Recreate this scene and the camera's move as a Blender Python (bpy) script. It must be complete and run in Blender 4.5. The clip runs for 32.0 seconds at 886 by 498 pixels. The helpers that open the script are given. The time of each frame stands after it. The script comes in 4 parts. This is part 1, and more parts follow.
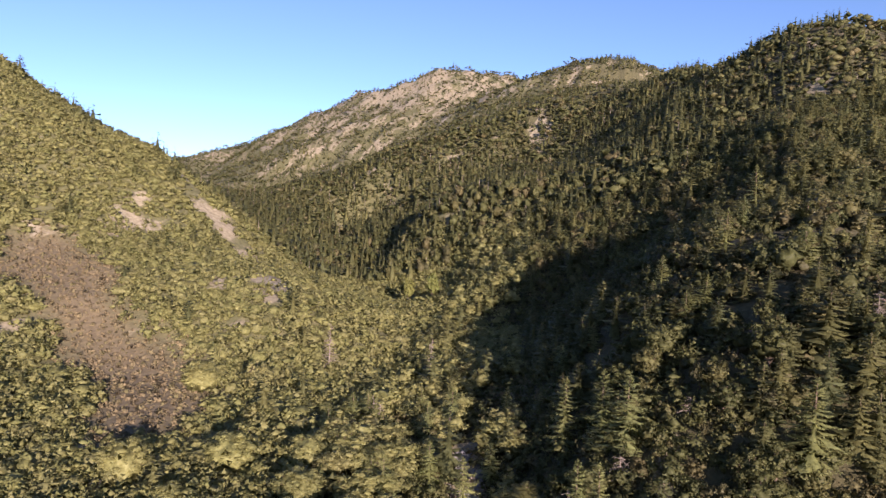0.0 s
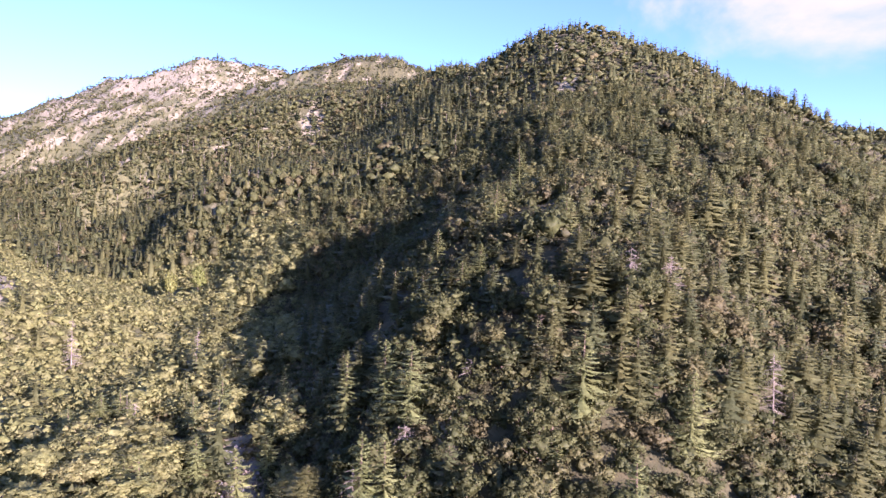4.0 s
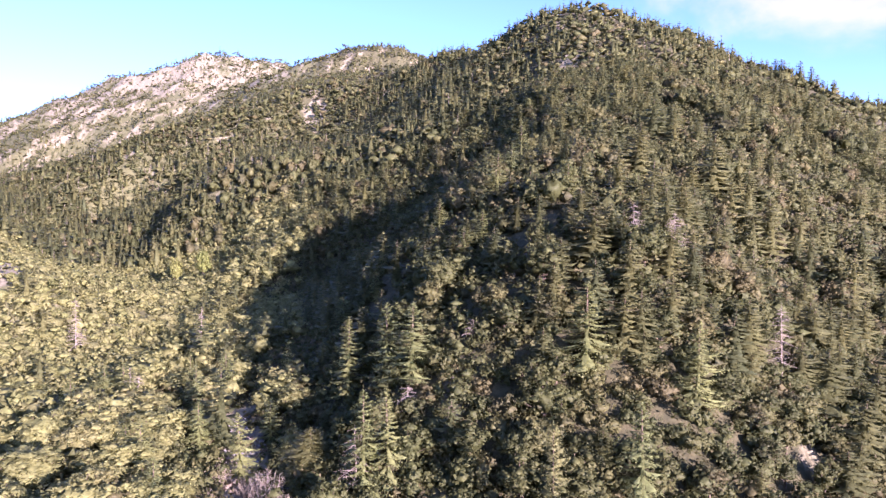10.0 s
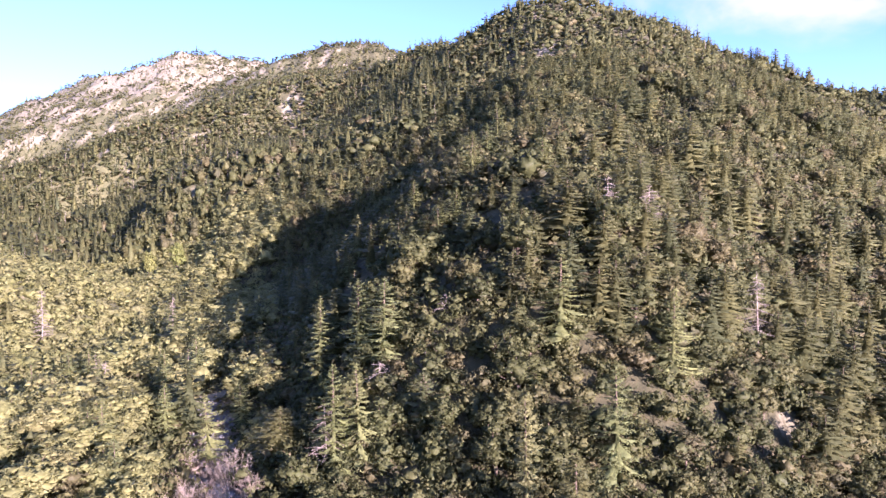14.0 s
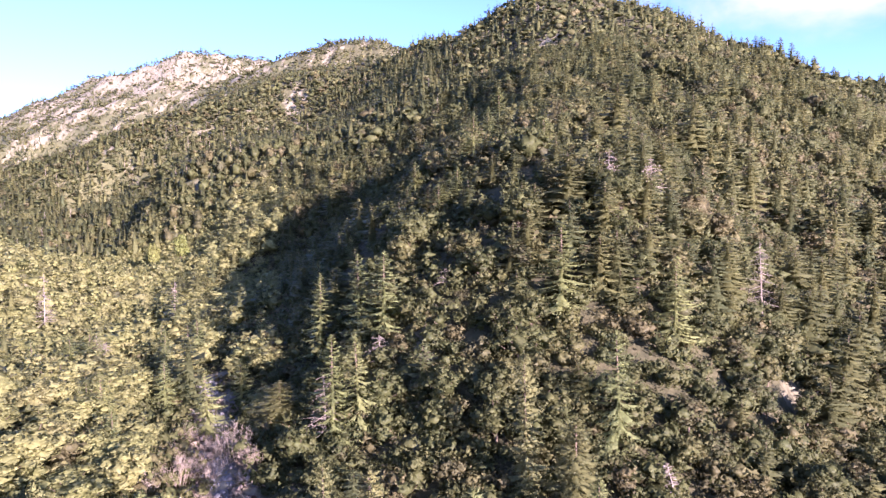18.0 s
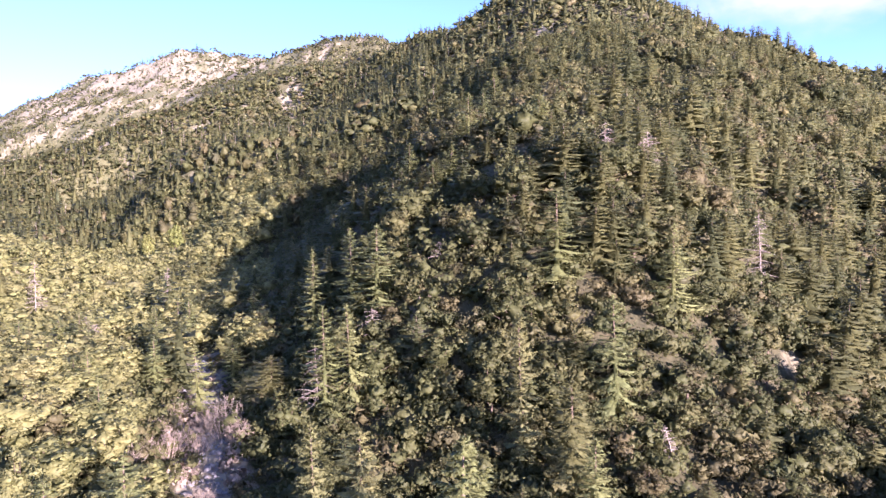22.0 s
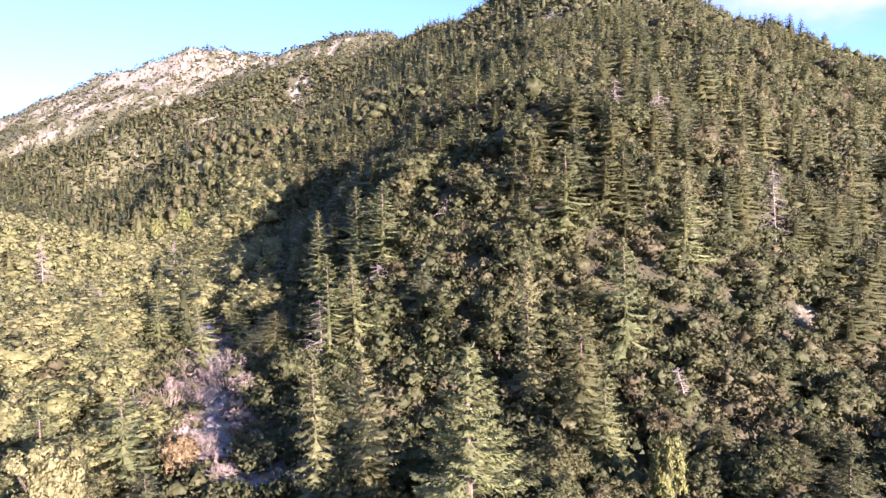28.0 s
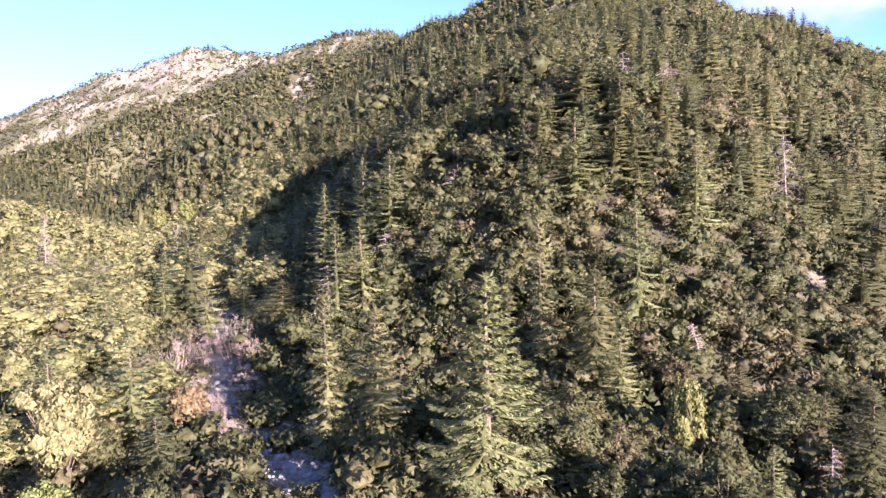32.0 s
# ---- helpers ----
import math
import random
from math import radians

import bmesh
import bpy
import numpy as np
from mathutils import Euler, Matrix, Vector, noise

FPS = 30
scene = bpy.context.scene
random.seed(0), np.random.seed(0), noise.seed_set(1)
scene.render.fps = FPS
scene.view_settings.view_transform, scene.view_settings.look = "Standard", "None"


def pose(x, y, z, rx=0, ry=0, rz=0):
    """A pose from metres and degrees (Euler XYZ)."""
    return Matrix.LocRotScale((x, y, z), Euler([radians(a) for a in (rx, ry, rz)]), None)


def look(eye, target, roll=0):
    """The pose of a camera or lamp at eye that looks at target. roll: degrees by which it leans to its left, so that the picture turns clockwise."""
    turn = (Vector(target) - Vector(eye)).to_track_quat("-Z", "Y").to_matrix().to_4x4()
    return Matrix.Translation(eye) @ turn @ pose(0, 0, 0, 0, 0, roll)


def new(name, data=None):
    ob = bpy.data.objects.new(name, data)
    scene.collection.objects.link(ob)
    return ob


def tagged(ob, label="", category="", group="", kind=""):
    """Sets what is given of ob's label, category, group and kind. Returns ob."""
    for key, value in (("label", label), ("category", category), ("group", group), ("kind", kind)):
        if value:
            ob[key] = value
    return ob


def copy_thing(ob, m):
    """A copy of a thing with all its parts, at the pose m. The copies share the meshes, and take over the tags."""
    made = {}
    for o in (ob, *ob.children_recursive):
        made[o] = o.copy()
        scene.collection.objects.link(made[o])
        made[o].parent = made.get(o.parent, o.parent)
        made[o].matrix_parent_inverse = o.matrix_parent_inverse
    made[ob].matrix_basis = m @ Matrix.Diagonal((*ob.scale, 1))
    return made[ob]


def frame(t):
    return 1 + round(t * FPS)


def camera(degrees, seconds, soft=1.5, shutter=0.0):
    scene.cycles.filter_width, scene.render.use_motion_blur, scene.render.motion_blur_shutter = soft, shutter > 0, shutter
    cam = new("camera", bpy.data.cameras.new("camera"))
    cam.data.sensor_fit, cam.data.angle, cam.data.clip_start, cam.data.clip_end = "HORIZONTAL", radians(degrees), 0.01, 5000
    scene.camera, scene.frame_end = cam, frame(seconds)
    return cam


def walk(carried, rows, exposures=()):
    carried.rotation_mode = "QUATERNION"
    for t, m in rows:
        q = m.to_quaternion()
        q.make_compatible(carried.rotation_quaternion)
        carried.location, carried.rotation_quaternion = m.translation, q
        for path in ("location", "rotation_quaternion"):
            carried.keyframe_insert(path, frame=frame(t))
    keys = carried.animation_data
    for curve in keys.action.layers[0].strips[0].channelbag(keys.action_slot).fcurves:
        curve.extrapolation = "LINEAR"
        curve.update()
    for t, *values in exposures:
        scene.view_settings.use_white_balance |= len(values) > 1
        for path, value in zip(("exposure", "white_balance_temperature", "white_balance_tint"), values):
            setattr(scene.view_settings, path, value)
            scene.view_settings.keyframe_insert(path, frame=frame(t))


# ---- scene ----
cam = camera(65.79, 32.0, 1.4)
PATH = [
    (0, pose(-1.12, -15.39, 78.00, 87.027, -2.228, 18.667)),
    (0.5, pose(-1.78, -12.84, 76.75, 87.111, -2.266, 16.757)),
    (1, pose(-2.42, -10.41, 75.46, 87.174, -2.229, 13.468)),
    (1.5, pose(-2.96, -8.31, 74.10, 87.391, -2.074, 9.513)),
    (2, pose(-3.22, -6.76, 72.68, 87.601, -2.271, 6.078)),
    (2.5, pose(-3.15, -5.87, 71.38, 87.791, -2.251, 2.546)),
    (3, pose(-2.91, -5.51, 70.33, 87.998, -1.863, -0.570)),
    (3.5, pose(-2.84, -5.29, 69.56, 87.904, -1.626, -0.590)),
    (4, pose(-2.93, -5.06, 68.91, 87.760, -1.514, -0.039)),
    (4.5, pose(-3.03, -4.83, 68.28, 87.669, -1.402, 0.422)),
    (6.5, pose(-2.25, -5.19, 65.97, 87.381, -0.930, 0.941)),
    (7, pose(-1.86, -4.89, 65.27, 87.297, -0.812, 0.154)),
    (8, pose(-1.84, -4.33, 63.67, 87.257, -0.598, 0.861)),
    (9, pose(-1.10, -3.63, 62.26, 87.206, -0.250, 0.542)),
    (10, pose(-0.71, -3.21, 60.85, 87.146, -0.051, 0.585)),
    (11, pose(0.00, -2.26, 59.26, 87.109, 0.141, 0.374)),
    (12, pose(1.05, -0.93, 57.73, 87.064, 0.347, -0.743)),
    (13, pose(1.56, -0.25, 56.13, 87.067, 0.610, -0.626)),
    (14, pose(2.09, -0.10, 54.64, 87.085, 0.824, -0.833)),
    (14.5, pose(2.25, -0.20, 53.98, 87.041, 0.904, -0.833)),
    (16.5, pose(3.27, 0.40, 50.76, 87.046, 1.167, -0.985)),
    (17, pose(3.46, 0.51, 49.95, 87.068, 1.234, -1.132)),
    (18, pose(3.46, 0.84, 48.43, 87.079, 1.318, -0.355)),
    (19, pose(4.07, 1.56, 46.94, 87.057, 1.446, -0.650)),
    (20, pose(4.09, 2.06, 45.51, 87.042, 1.447, -0.484)),
    (21, pose(3.94, 2.64, 43.84, 87.083, 1.576, -0.340)),
    (22, pose(4.38, 3.13, 42.26, 87.028, 1.713, -0.502)),
    (23, pose(4.85, 3.79, 40.54, 87.077, 1.801, -0.569)),
    (24, pose(5.51, 4.35, 38.81, 87.043, 1.890, -0.992)),
    (25, pose(5.89, 4.42, 37.16, 87.052, 1.933, -0.814)),
    (25.5, pose(6.01, 4.51, 36.32, 87.051, 1.915, -0.768)),
    (27.5, pose(5.26, 4.74, 33.12, 87.118, 1.812, -0.055)),
    (28, pose(4.73, 5.13, 32.24, 87.146, 1.794, 0.302)),
    (29, pose(4.33, 5.58, 30.24, 87.258, 1.814, 0.380)),
    (30, pose(4.28, 5.81, 28.42, 87.302, 1.793, 0.427)),
    (31, pose(3.93, 5.90, 26.74, 87.367, 1.776, 0.443)),
    (32, pose(2.84, 5.99, 25.00, 87.374, 1.852, 0.324)),
]
walk(cam, PATH, [(0, 1.43, 6600, 24), (1.5, 1.67, 6350, 28), (3.0, 2.05, 5950, 34), (4.5, 2.35, 5700, 40), (32, 2.52, 5830, 35)])

# ---- light ----
SUN_ELEVATION = 11.5
SUN_FROM = 142.0          # compass bearing of the sun, clockwise from +y
world = bpy.data.worlds.new("world")
scene.world = world
world.use_nodes = True
wn, wl = world.node_tree.nodes, world.node_tree.links
sky = wn.new("ShaderNodeTexSky")
sky.sky_type, sky.sun_disc = "NISHITA", False
sky.sun_elevation, sky.sun_rotation = radians(SUN_ELEVATION), radians(SUN_FROM)
sky.altitude, sky.air_density, sky.dust_density, sky.ozone_density = 1400, 0.6, 1.2, 2.5
wl.new(sky.outputs[0], wn["Background"].inputs[0])
wn["Background"].inputs[1].default_value = 0.105
sun = new("sun", bpy.data.lights.new("sun", "SUN"))
sun.data.energy, sun.data.angle, sun.data.color = 5.0, radians(0.6), (1.0, 0.85, 0.74)
sa, se = radians(SUN_FROM), radians(SUN_ELEVATION)
sun_way = Vector((math.sin(sa) * math.cos(se), math.cos(sa) * math.cos(se), math.sin(se)))
sun.matrix_world = look(sun_way * 400, (0, 0, 0))


# ---- materials ----
def material(name):
    m = bpy.data.materials.new(name)
    m.use_nodes = True
    return m, m.node_tree.nodes, m.node_tree.links, m.node_tree.nodes["Principled BSDF"]


def ramp(nodes, stops):
    r = nodes.new("ShaderNodeValToRGB")
    while len(r.color_ramp.elements) < len(stops):
        r.color_ramp.elements.new(0.5)
    for e, (p, c) in zip(r.color_ramp.elements, stops):
        e.position, e.color = p, (*c, 1)
    return r


def noise_node(nodes, links, scale, detail=4.0, rough=0.55, coords=None):
    n = nodes.new("ShaderNodeTexNoise")
    n.inputs["Scale"].default_value, n.inputs["Detail"].default_value, n.inputs["Roughness"].default_value = scale, detail, rough
    if coords is None:
        coords = nodes.new("ShaderNodeTexCoord").outputs["Object"]
    links.new(coords, n.inputs["Vector"])
    return n


def foliage(name, stops, through_share=0.25, rough=0.55):
    """Leaves: a colour for each plant, a lighter or darker one for each spray, and some light let through."""
    m, n, l, b = material(name)
    att = n.new("ShaderNodeAttribute")
    att.attribute_name = "tint"
    info = n.new("ShaderNodeObjectInfo")
    add = n.new("ShaderNodeMath")
    add.operation = "ADD"
    fr = n.new("ShaderNodeMath")
    fr.operation = "FRACT"
    l.new(att.outputs["Fac"], add.inputs[0]), l.new(info.outputs["Random"], add.inputs[1]), l.new(add.outputs[0], fr.inputs[0])
    r = ramp(n, stops)
    l.new(fr.outputs[0], r.inputs[0])
    geo = n.new("ShaderNodeNewGeometry")
    hsv = n.new("ShaderNodeHueSaturation")
    vary = n.new("ShaderNodeMapRange")
    vary.inputs["To Min"].default_value, vary.inputs["To Max"].default_value = 0.86, 1.14
    l.new(geo.outputs["Random Per Island"], vary.inputs["Value"]), l.new(vary.outputs[0], hsv.inputs["Value"]), l.new(r.outputs[0], hsv.inputs["Color"])
    grain = noise_node(n, l, 1.7, 3, 0.7)
    gr = n.new("ShaderNodeMapRange")
    gr.inputs["From Min"].default_value, gr.inputs["From Max"].default_value = 0.3, 0.7
    gr.inputs["To Min"].default_value, gr.inputs["To Max"].default_value = 0.72, 1.28
    l.new(grain.outputs[0], gr.inputs["Value"])
    tone = n.new("ShaderNodeHueSaturation")
    l.new(gr.outputs[0], tone.inputs["Value"]), l.new(hsv.outputs[0], tone.inputs["Color"])
    hsv = tone
    bump = n.new("ShaderNodeBump")
    bump.inputs["Strength"].default_value, bump.inputs["Distance"].default_value = 0.5, 0.4
    l.new(grain.outputs[0], bump.inputs["Height"]), l.new(bump.outputs[0], b.inputs["Normal"])
    l.new(hsv.outputs[0], b.inputs["Base Color"])
    b.inputs["Roughness"].default_value = rough
    b.inputs["Specular IOR Level"].default_value = 0.25
    t = n.new("ShaderNodeBsdfTranslucent")
    l.new(hsv.outputs[0], t.inputs[0])
    mix = n.new("ShaderNodeMixShader")
    mix.inputs[0].default_value = through_share
    l.new(b.outputs[0], mix.inputs[1]), l.new(t.outputs[0], mix.inputs[2]), l.new(mix.outputs[0], n["Material Output"].inputs[0])
    return m


def bark(name, dark, light):
    m, n, l, b = material(name)
    c = noise_node(n, l, 3.0, 5)
    r = ramp(n, [(0.35, dark), (0.7, light)])
    l.new(c.outputs[0], r.inputs[0]), l.new(r.outputs[0], b.inputs["Base Color"])
    b.inputs["Roughness"].default_value = 0.9
    bump = n.new("ShaderNodeBump")
    bump.inputs["Strength"].default_value, bump.inputs["Distance"].default_value = 0.6, 0.1
    l.new(c.outputs[0], bump.inputs["Height"]), l.new(bump.outputs[0], b.inputs["Normal"])
    return m


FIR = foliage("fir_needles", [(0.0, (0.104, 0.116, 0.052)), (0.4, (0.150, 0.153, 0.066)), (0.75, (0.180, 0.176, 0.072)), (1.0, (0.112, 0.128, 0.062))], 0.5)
# A paler fir; sunshine on the limbs is also put into its colour.
PALE_FIR = foliage("pale_lit_fir_needles", [(0.0, (0.215, 0.238, 0.096)), (0.5, (0.266, 0.276, 0.112)), (1.0, (0.228, 0.250, 0.106))], 0.5)
PINE = foliage("pine_needles", [(0.0, (0.215, 0.220, 0.092)), (0.5, (0.260, 0.250, 0.106)), (1.0, (0.205, 0.214, 0.090))], 0.5)
# Hill oaks toned down: the hillside's weaker light is put into this colour.
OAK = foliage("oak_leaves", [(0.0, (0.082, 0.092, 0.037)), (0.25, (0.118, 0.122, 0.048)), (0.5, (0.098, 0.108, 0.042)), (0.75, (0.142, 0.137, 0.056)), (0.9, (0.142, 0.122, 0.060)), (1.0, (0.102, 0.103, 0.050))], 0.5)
# Lighter than OAK: the valley's stronger sun is partly put into these two.
VALLEY_OAK = foliage("pale_lit_oak_leaves", [(0.0, (0.224, 0.226, 0.092)), (0.4, (0.276, 0.268, 0.108)), (0.7, (0.244, 0.248, 0.097)), (1.0, (0.286, 0.266, 0.117))], 0.5)
CHAPARRAL = foliage("chaparral_leaves", [(0.0, (0.208, 0.216, 0.083)), (0.5, (0.247, 0.243, 0.095)), (1.0, (0.230, 0.224, 0.099))], 0.5)
DRY = foliage("dry_twigs", [(0.0, (0.168, 0.136, 0.078)), (0.5, (0.190, 0.150, 0.088)), (1.0, (0.160, 0.142, 0.068))], 0.2, 0.8)
PINK = foliage("bare_pinkish_twigs", [(0.0, (0.265, 0.200, 0.158)), (1.0, (0.315, 0.262, 0.212))], 0.1, 0.8)
RUST = foliage("rusty_leaves", [(0.0, (0.20, 0.118, 0.062)), (1.0, (0.19, 0.145, 0.066))])
YELLOW = foliage("yellow_green_leaves", [(0.0, (0.170, 0.164, 0.050)), (1.0, (0.150, 0.178, 0.050))])
BARK = bark("bark", (0.07, 0.05, 0.035), (0.17, 0.125, 0.09))
DEADWOOD = bark("weathered_deadwood", (0.15, 0.115, 0.095), (0.32, 0.27, 0.235))


def ground_material():
    m, n, l, b = material("mountain_soil")
    co = n.new("ShaderNodeTexCoord").outputs["Object"]
    wide = noise_node(n, l, 0.012, 6, 0.6, co)
    fine = noise_node(n, l, 0.35, 6, 0.65, co)
    soil = ramp(n, [(0.3, (0.03, 0.029, 0.012)), (0.5, (0.055, 0.05, 0.021)), (0.72, (0.09, 0.074, 0.036))])
    l.new(fine.outputs[0], soil.inputs[0])
    rock = ramp(n, [(0.3, (0.135, 0.115, 0.075)), (0.5, (0.24, 0.207, 0.14)), (0.75, (0.35, 0.31, 0.225))])
    l.new(fine.outputs[0], rock.inputs[0])
    att = n.new("ShaderNodeAttribute")
    att.attribute_name = "bare"
    s = n.new("ShaderNodeMath")
    s.operation = "ADD"
    turn = n.new("ShaderNodeMapping")
    turn.inputs["Rotation"].default_value, turn.inputs["Scale"].default_value = (0, 0, 0.35), (1.0, 0.3, 0.3)
    l.new(co, turn.inputs["Vector"])
    streak = noise_node(n, l, 0.06, 6, 0.7, turn.outputs[0])
    both = n.new("ShaderNodeMath")
    both.operation = "MULTIPLY_ADD"
    both.inputs[1].default_value = 1.1
    half = n.new("ShaderNodeMath")
    half.operation, half.inputs[1].default_value = "SUBTRACT", 1.05
    l.new(streak.outputs[0], both.inputs[0]), l.new(wide.outputs[0], both.inputs[2]), l.new(both.outputs[0], half.inputs[0])
    l.new(att.outputs["Fac"], s.inputs[0]), l.new(half.outputs[0], s.inputs[1])
    cut = ramp(n, [(0.42, (0, 0, 0)), (0.55, (1, 1, 1))])
    l.new(s.outputs[0], cut.inputs[0])
    mix = n.new("ShaderNodeMix")
    mix.data_type = "RGBA"
    below = soil.outputs[0]
    for key, dark, light in (("scrub", (0.07, 0.072, 0.030), (0.14, 0.132, 0.058)), ("twigs", (0.09, 0.070, 0.040), (0.17, 0.134, 0.075))):
        low = ramp(n, [(0.3, dark), (0.7, light)])
        l.new(fine.outputs[0], low.inputs[0])
        have = n.new("ShaderNodeAttribute")
        have.attribute_name = key
        lay = n.new("ShaderNodeMix")
        lay.data_type = "RGBA"
        l.new(have.outputs["Fac"], lay.inputs[0]), l.new(below, lay.inputs[6]), l.new(low.outputs[0], lay.inputs[7])
        below = lay.outputs[2]
    l.new(cut.outputs[0], mix.inputs[0]), l.new(below, mix.inputs[6]), l.new(rock.outputs[0], mix.inputs[7])
    l.new(mix.outputs[2], b.inputs["Base Color"])
    b.inputs["Roughness"].default_value = 0.95
    bump = n.new("ShaderNodeBump")
    bump.inputs["Strength"].default_value, bump.inputs["Distance"].default_value = 0.8, 0.8
    l.new(fine.outputs[0], bump.inputs["Height"]), l.new(bump.outputs[0], b.inputs["Normal"])
    return m


GROUND = ground_material()

# ---- the lie of the land: creek, spurs, ridges and summits (x, y, z) ----
CREEK = [(60, -100, -12), (30, 0, -8), (8, 45, -6), (-12, 80, -4), (-36, 120, -5), (-47, 150, -1), (-60, 185, 4), (-75, 260, 10), (-115, 335, 17), (-170, 430, 21), (-235, 525, 24), (-330, 670, 45)]
EAST_FOOT = [(8, 74, -5), (34, 95, -4), (54, 95, -5), (30, 112, 4), (61, 113, 0), (80, 125, 0), (14, 118, 2), (-18, 134, 4), (-30, 165, 5), (120, 150, 12), (110, 60, 0)]
EAST_SPUR = [(74, 141, 11), (62, 132, 12), (52, 137, 21), (32, 144, 27), (86, 153, 18), (82, 158, 25), (64, 151, 27), (47, 172, 49), (-10, 160, 23), (-14, 186, 28), (-6, 213, 41), (-3, 237, 55), (-45, 260, 22)]
EAST_HILL = [(21, 271, 75), (35, 310, 82), (118, 271, 76), (130, 242, 52), (126, 198, 24), (128, 380, 125), (107, 422, 140), (-60, 357, 42), (-91, 374, 45), (-17, 472, 114), (60, 560, 184), (145, 650, 248), (71, 680, 249), (-6, 800, 242), (196, 600, 208), (227, 520, 157), (223, 450, 126), (339, 625, 154), (392, 620, 138), (480, 660, 159), (300, 420, 86), (200, 300, 62), (220, 900, 170)]
NORTH_RANGE = [(-66, 495, 100), (-114, 678, 117), (-149, 757, 153), (-276, 976, 222), (-305, 1092, 239), (-353, 1450, 345), (-246, 1380, 365), (-149, 1320, 378), (-80, 1260, 344), (-21, 1180, 296), (-698, 1620, 386), (-592, 1600, 428), (-507, 1560, 409), (-832, 1650, 364), (-1030, 1740, 306), (-1200, 1810, 268), (-1611, 2000, 200), (-337, 753, 132), (-197, 525, 80), (-211, 527, 62), (-328, 663, 58), (0, 1000, 252), (-502, 950, 112), (-700, 1000, 95), (-1100, 1300, 120), (-640, 1600, 405), (-430, 1560, 385), (-200, 1350, 379), (-330, 1480, 350), (-900, 1680, 349), (110, 640, 244), (20, 740, 230), (260, 590, 175), (360, 590, 137), (290, 600, 171)]
WEST_SIDE = [(-42, 72, -3), (-60, 115, 4), (-54, 124, 3), (-77, 159, 7), (-90, 193, 8), (-144, 249, 14), (-170, 279, 31), (-208, 330, 37), (-285, 380, 50), (-365, 430, 93), (-409, 432, 120), (-469, 425, 144), (-525, 402, 183), (-355, 280, 61), (-255, 200, 18), (-210, 200, 11), (-260, 250, 36), (-113, 140, 7), (-139, 120, 3), (-450, 560, 70), (-167, 192, 13)]
EAST_SIDE = [(165, 45, 16), (205, 90, 24), (240, 130, 36), (300, 200, 62), (330, 120, 40), (250, 20, 18)]
ROUND_ABOUT = [(-120, 50, 2), (-300, 100, 45), (-500, 200, 130), (0, -200, -14), (250, -250, -10), (-220, -200, 40), (700, 0, 30), (600, -450, 0), (-600, -300, 150), (800, 400, 110), (900, 1000, 120), (0, 2600, 150), (-900, 2700, 150), (1000, 2000, 120), (-2300, 2300, 120), (-2200, 800, 220), (-1000, 500, 240)]
LAND = np.array(CREEK + EAST_FOOT + EAST_SPUR + EAST_HILL + NORTH_RANGE + WEST_SIDE + EAST_SIDE + ROUND_ABOUT, float)


def spline(d2):
    return np.where(d2 > 1e-9, d2 * np.log(np.maximum(d2, 1e-9)), 0.0)


def solve_land():
    p = LAND[:, :2] / 100.0
    k = len(p)
    d2 = ((p[:, None] - p[None]) ** 2).sum(2)
    a = np.zeros((k + 3, k + 3))
    a[:k, :k] = spline(d2) + np.eye(k) * 0.02
    a[:k, k], a[:k, k + 1:] = 1, p
    a[k, :k], a[k + 1:, :k] = 1, p.T
    return np.linalg.solve(a, np.concatenate([LAND[:, 2], np.zeros(3)]))


WEIGHTS = solve_land()


def waves(x, y, size, seed, octaves=4):
    """Smooth value noise on arrays, about -1 to 1."""
    out, amp, total = np.zeros_like(x), 1.0, 0.0
    for o in range(octaves):
        g = np.random.RandomState(seed + o).uniform(-1, 1, (64, 64))
        u, v = x / size * 2 ** o, y / size * 2 ** o
        i, j = np.floor(u).astype(int), np.floor(v).astype(int)
        fu, fv = u - i, v - j
        fu, fv = fu * fu * (3 - 2 * fu), fv * fv * (3 - 2 * fv)
        a, b, c, d = g[i % 64, j % 64], g[(i + 1) % 64, j % 64], g[i % 64, (j + 1) % 64], g[(i + 1) % 64, (j + 1) % 64]
        out += amp * ((a * (1 - fu) + b * fu) * (1 - fv) + (c * (1 - fu) + d * fu) * fv)
        total += amp
        amp *= 0.5
    return out / total * 1.5


def land(x, y):
    """Height of the ground."""
    x, y = np.asarray(x, float), np.asarray(y, float)
    out = np.empty(x.size)
    xf, yf = x.ravel(), y.ravel()
    p, k = LAND[:, :2] / 100.0, len(LAND)
    for s in range(0, x.size, 20000):
        q = np.stack([xf[s:s + 20000], yf[s:s + 20000]], 1) / 100.0
        d2 = ((q[:, None] - p[None]) ** 2).sum(2)
        out[s:s + 20000] = spline(d2) @ WEIGHTS[:k] + WEIGHTS[k] + q @ WEIGHTS[k + 1:]
    far = np.clip((np.hypot(xf, yf) - 150) / 900, 0, 1)
    out += waves(xf, yf, 55.0, 3) * (0.8 + 9 * far) + waves(xf, yf, 24.0, 23, 3) * 9 * np.clip((yf - 950) / 300, 0, 1) + waves(xf, yf, 160.0, 9, 3) * 14 * far
    draws = np.clip((xf - 35) / 40, 0, 1) * np.clip((yf - 125) / 60, 0, 1) * np.clip((700 - yf) / 200, 0, 1)
    out += waves(xf + (yf - 200) * 0.12, yf * 0.22, 46.0, 77, 2) * 8.0 * draws
    return np.clip(out, -60, 520).reshape(x.shape)


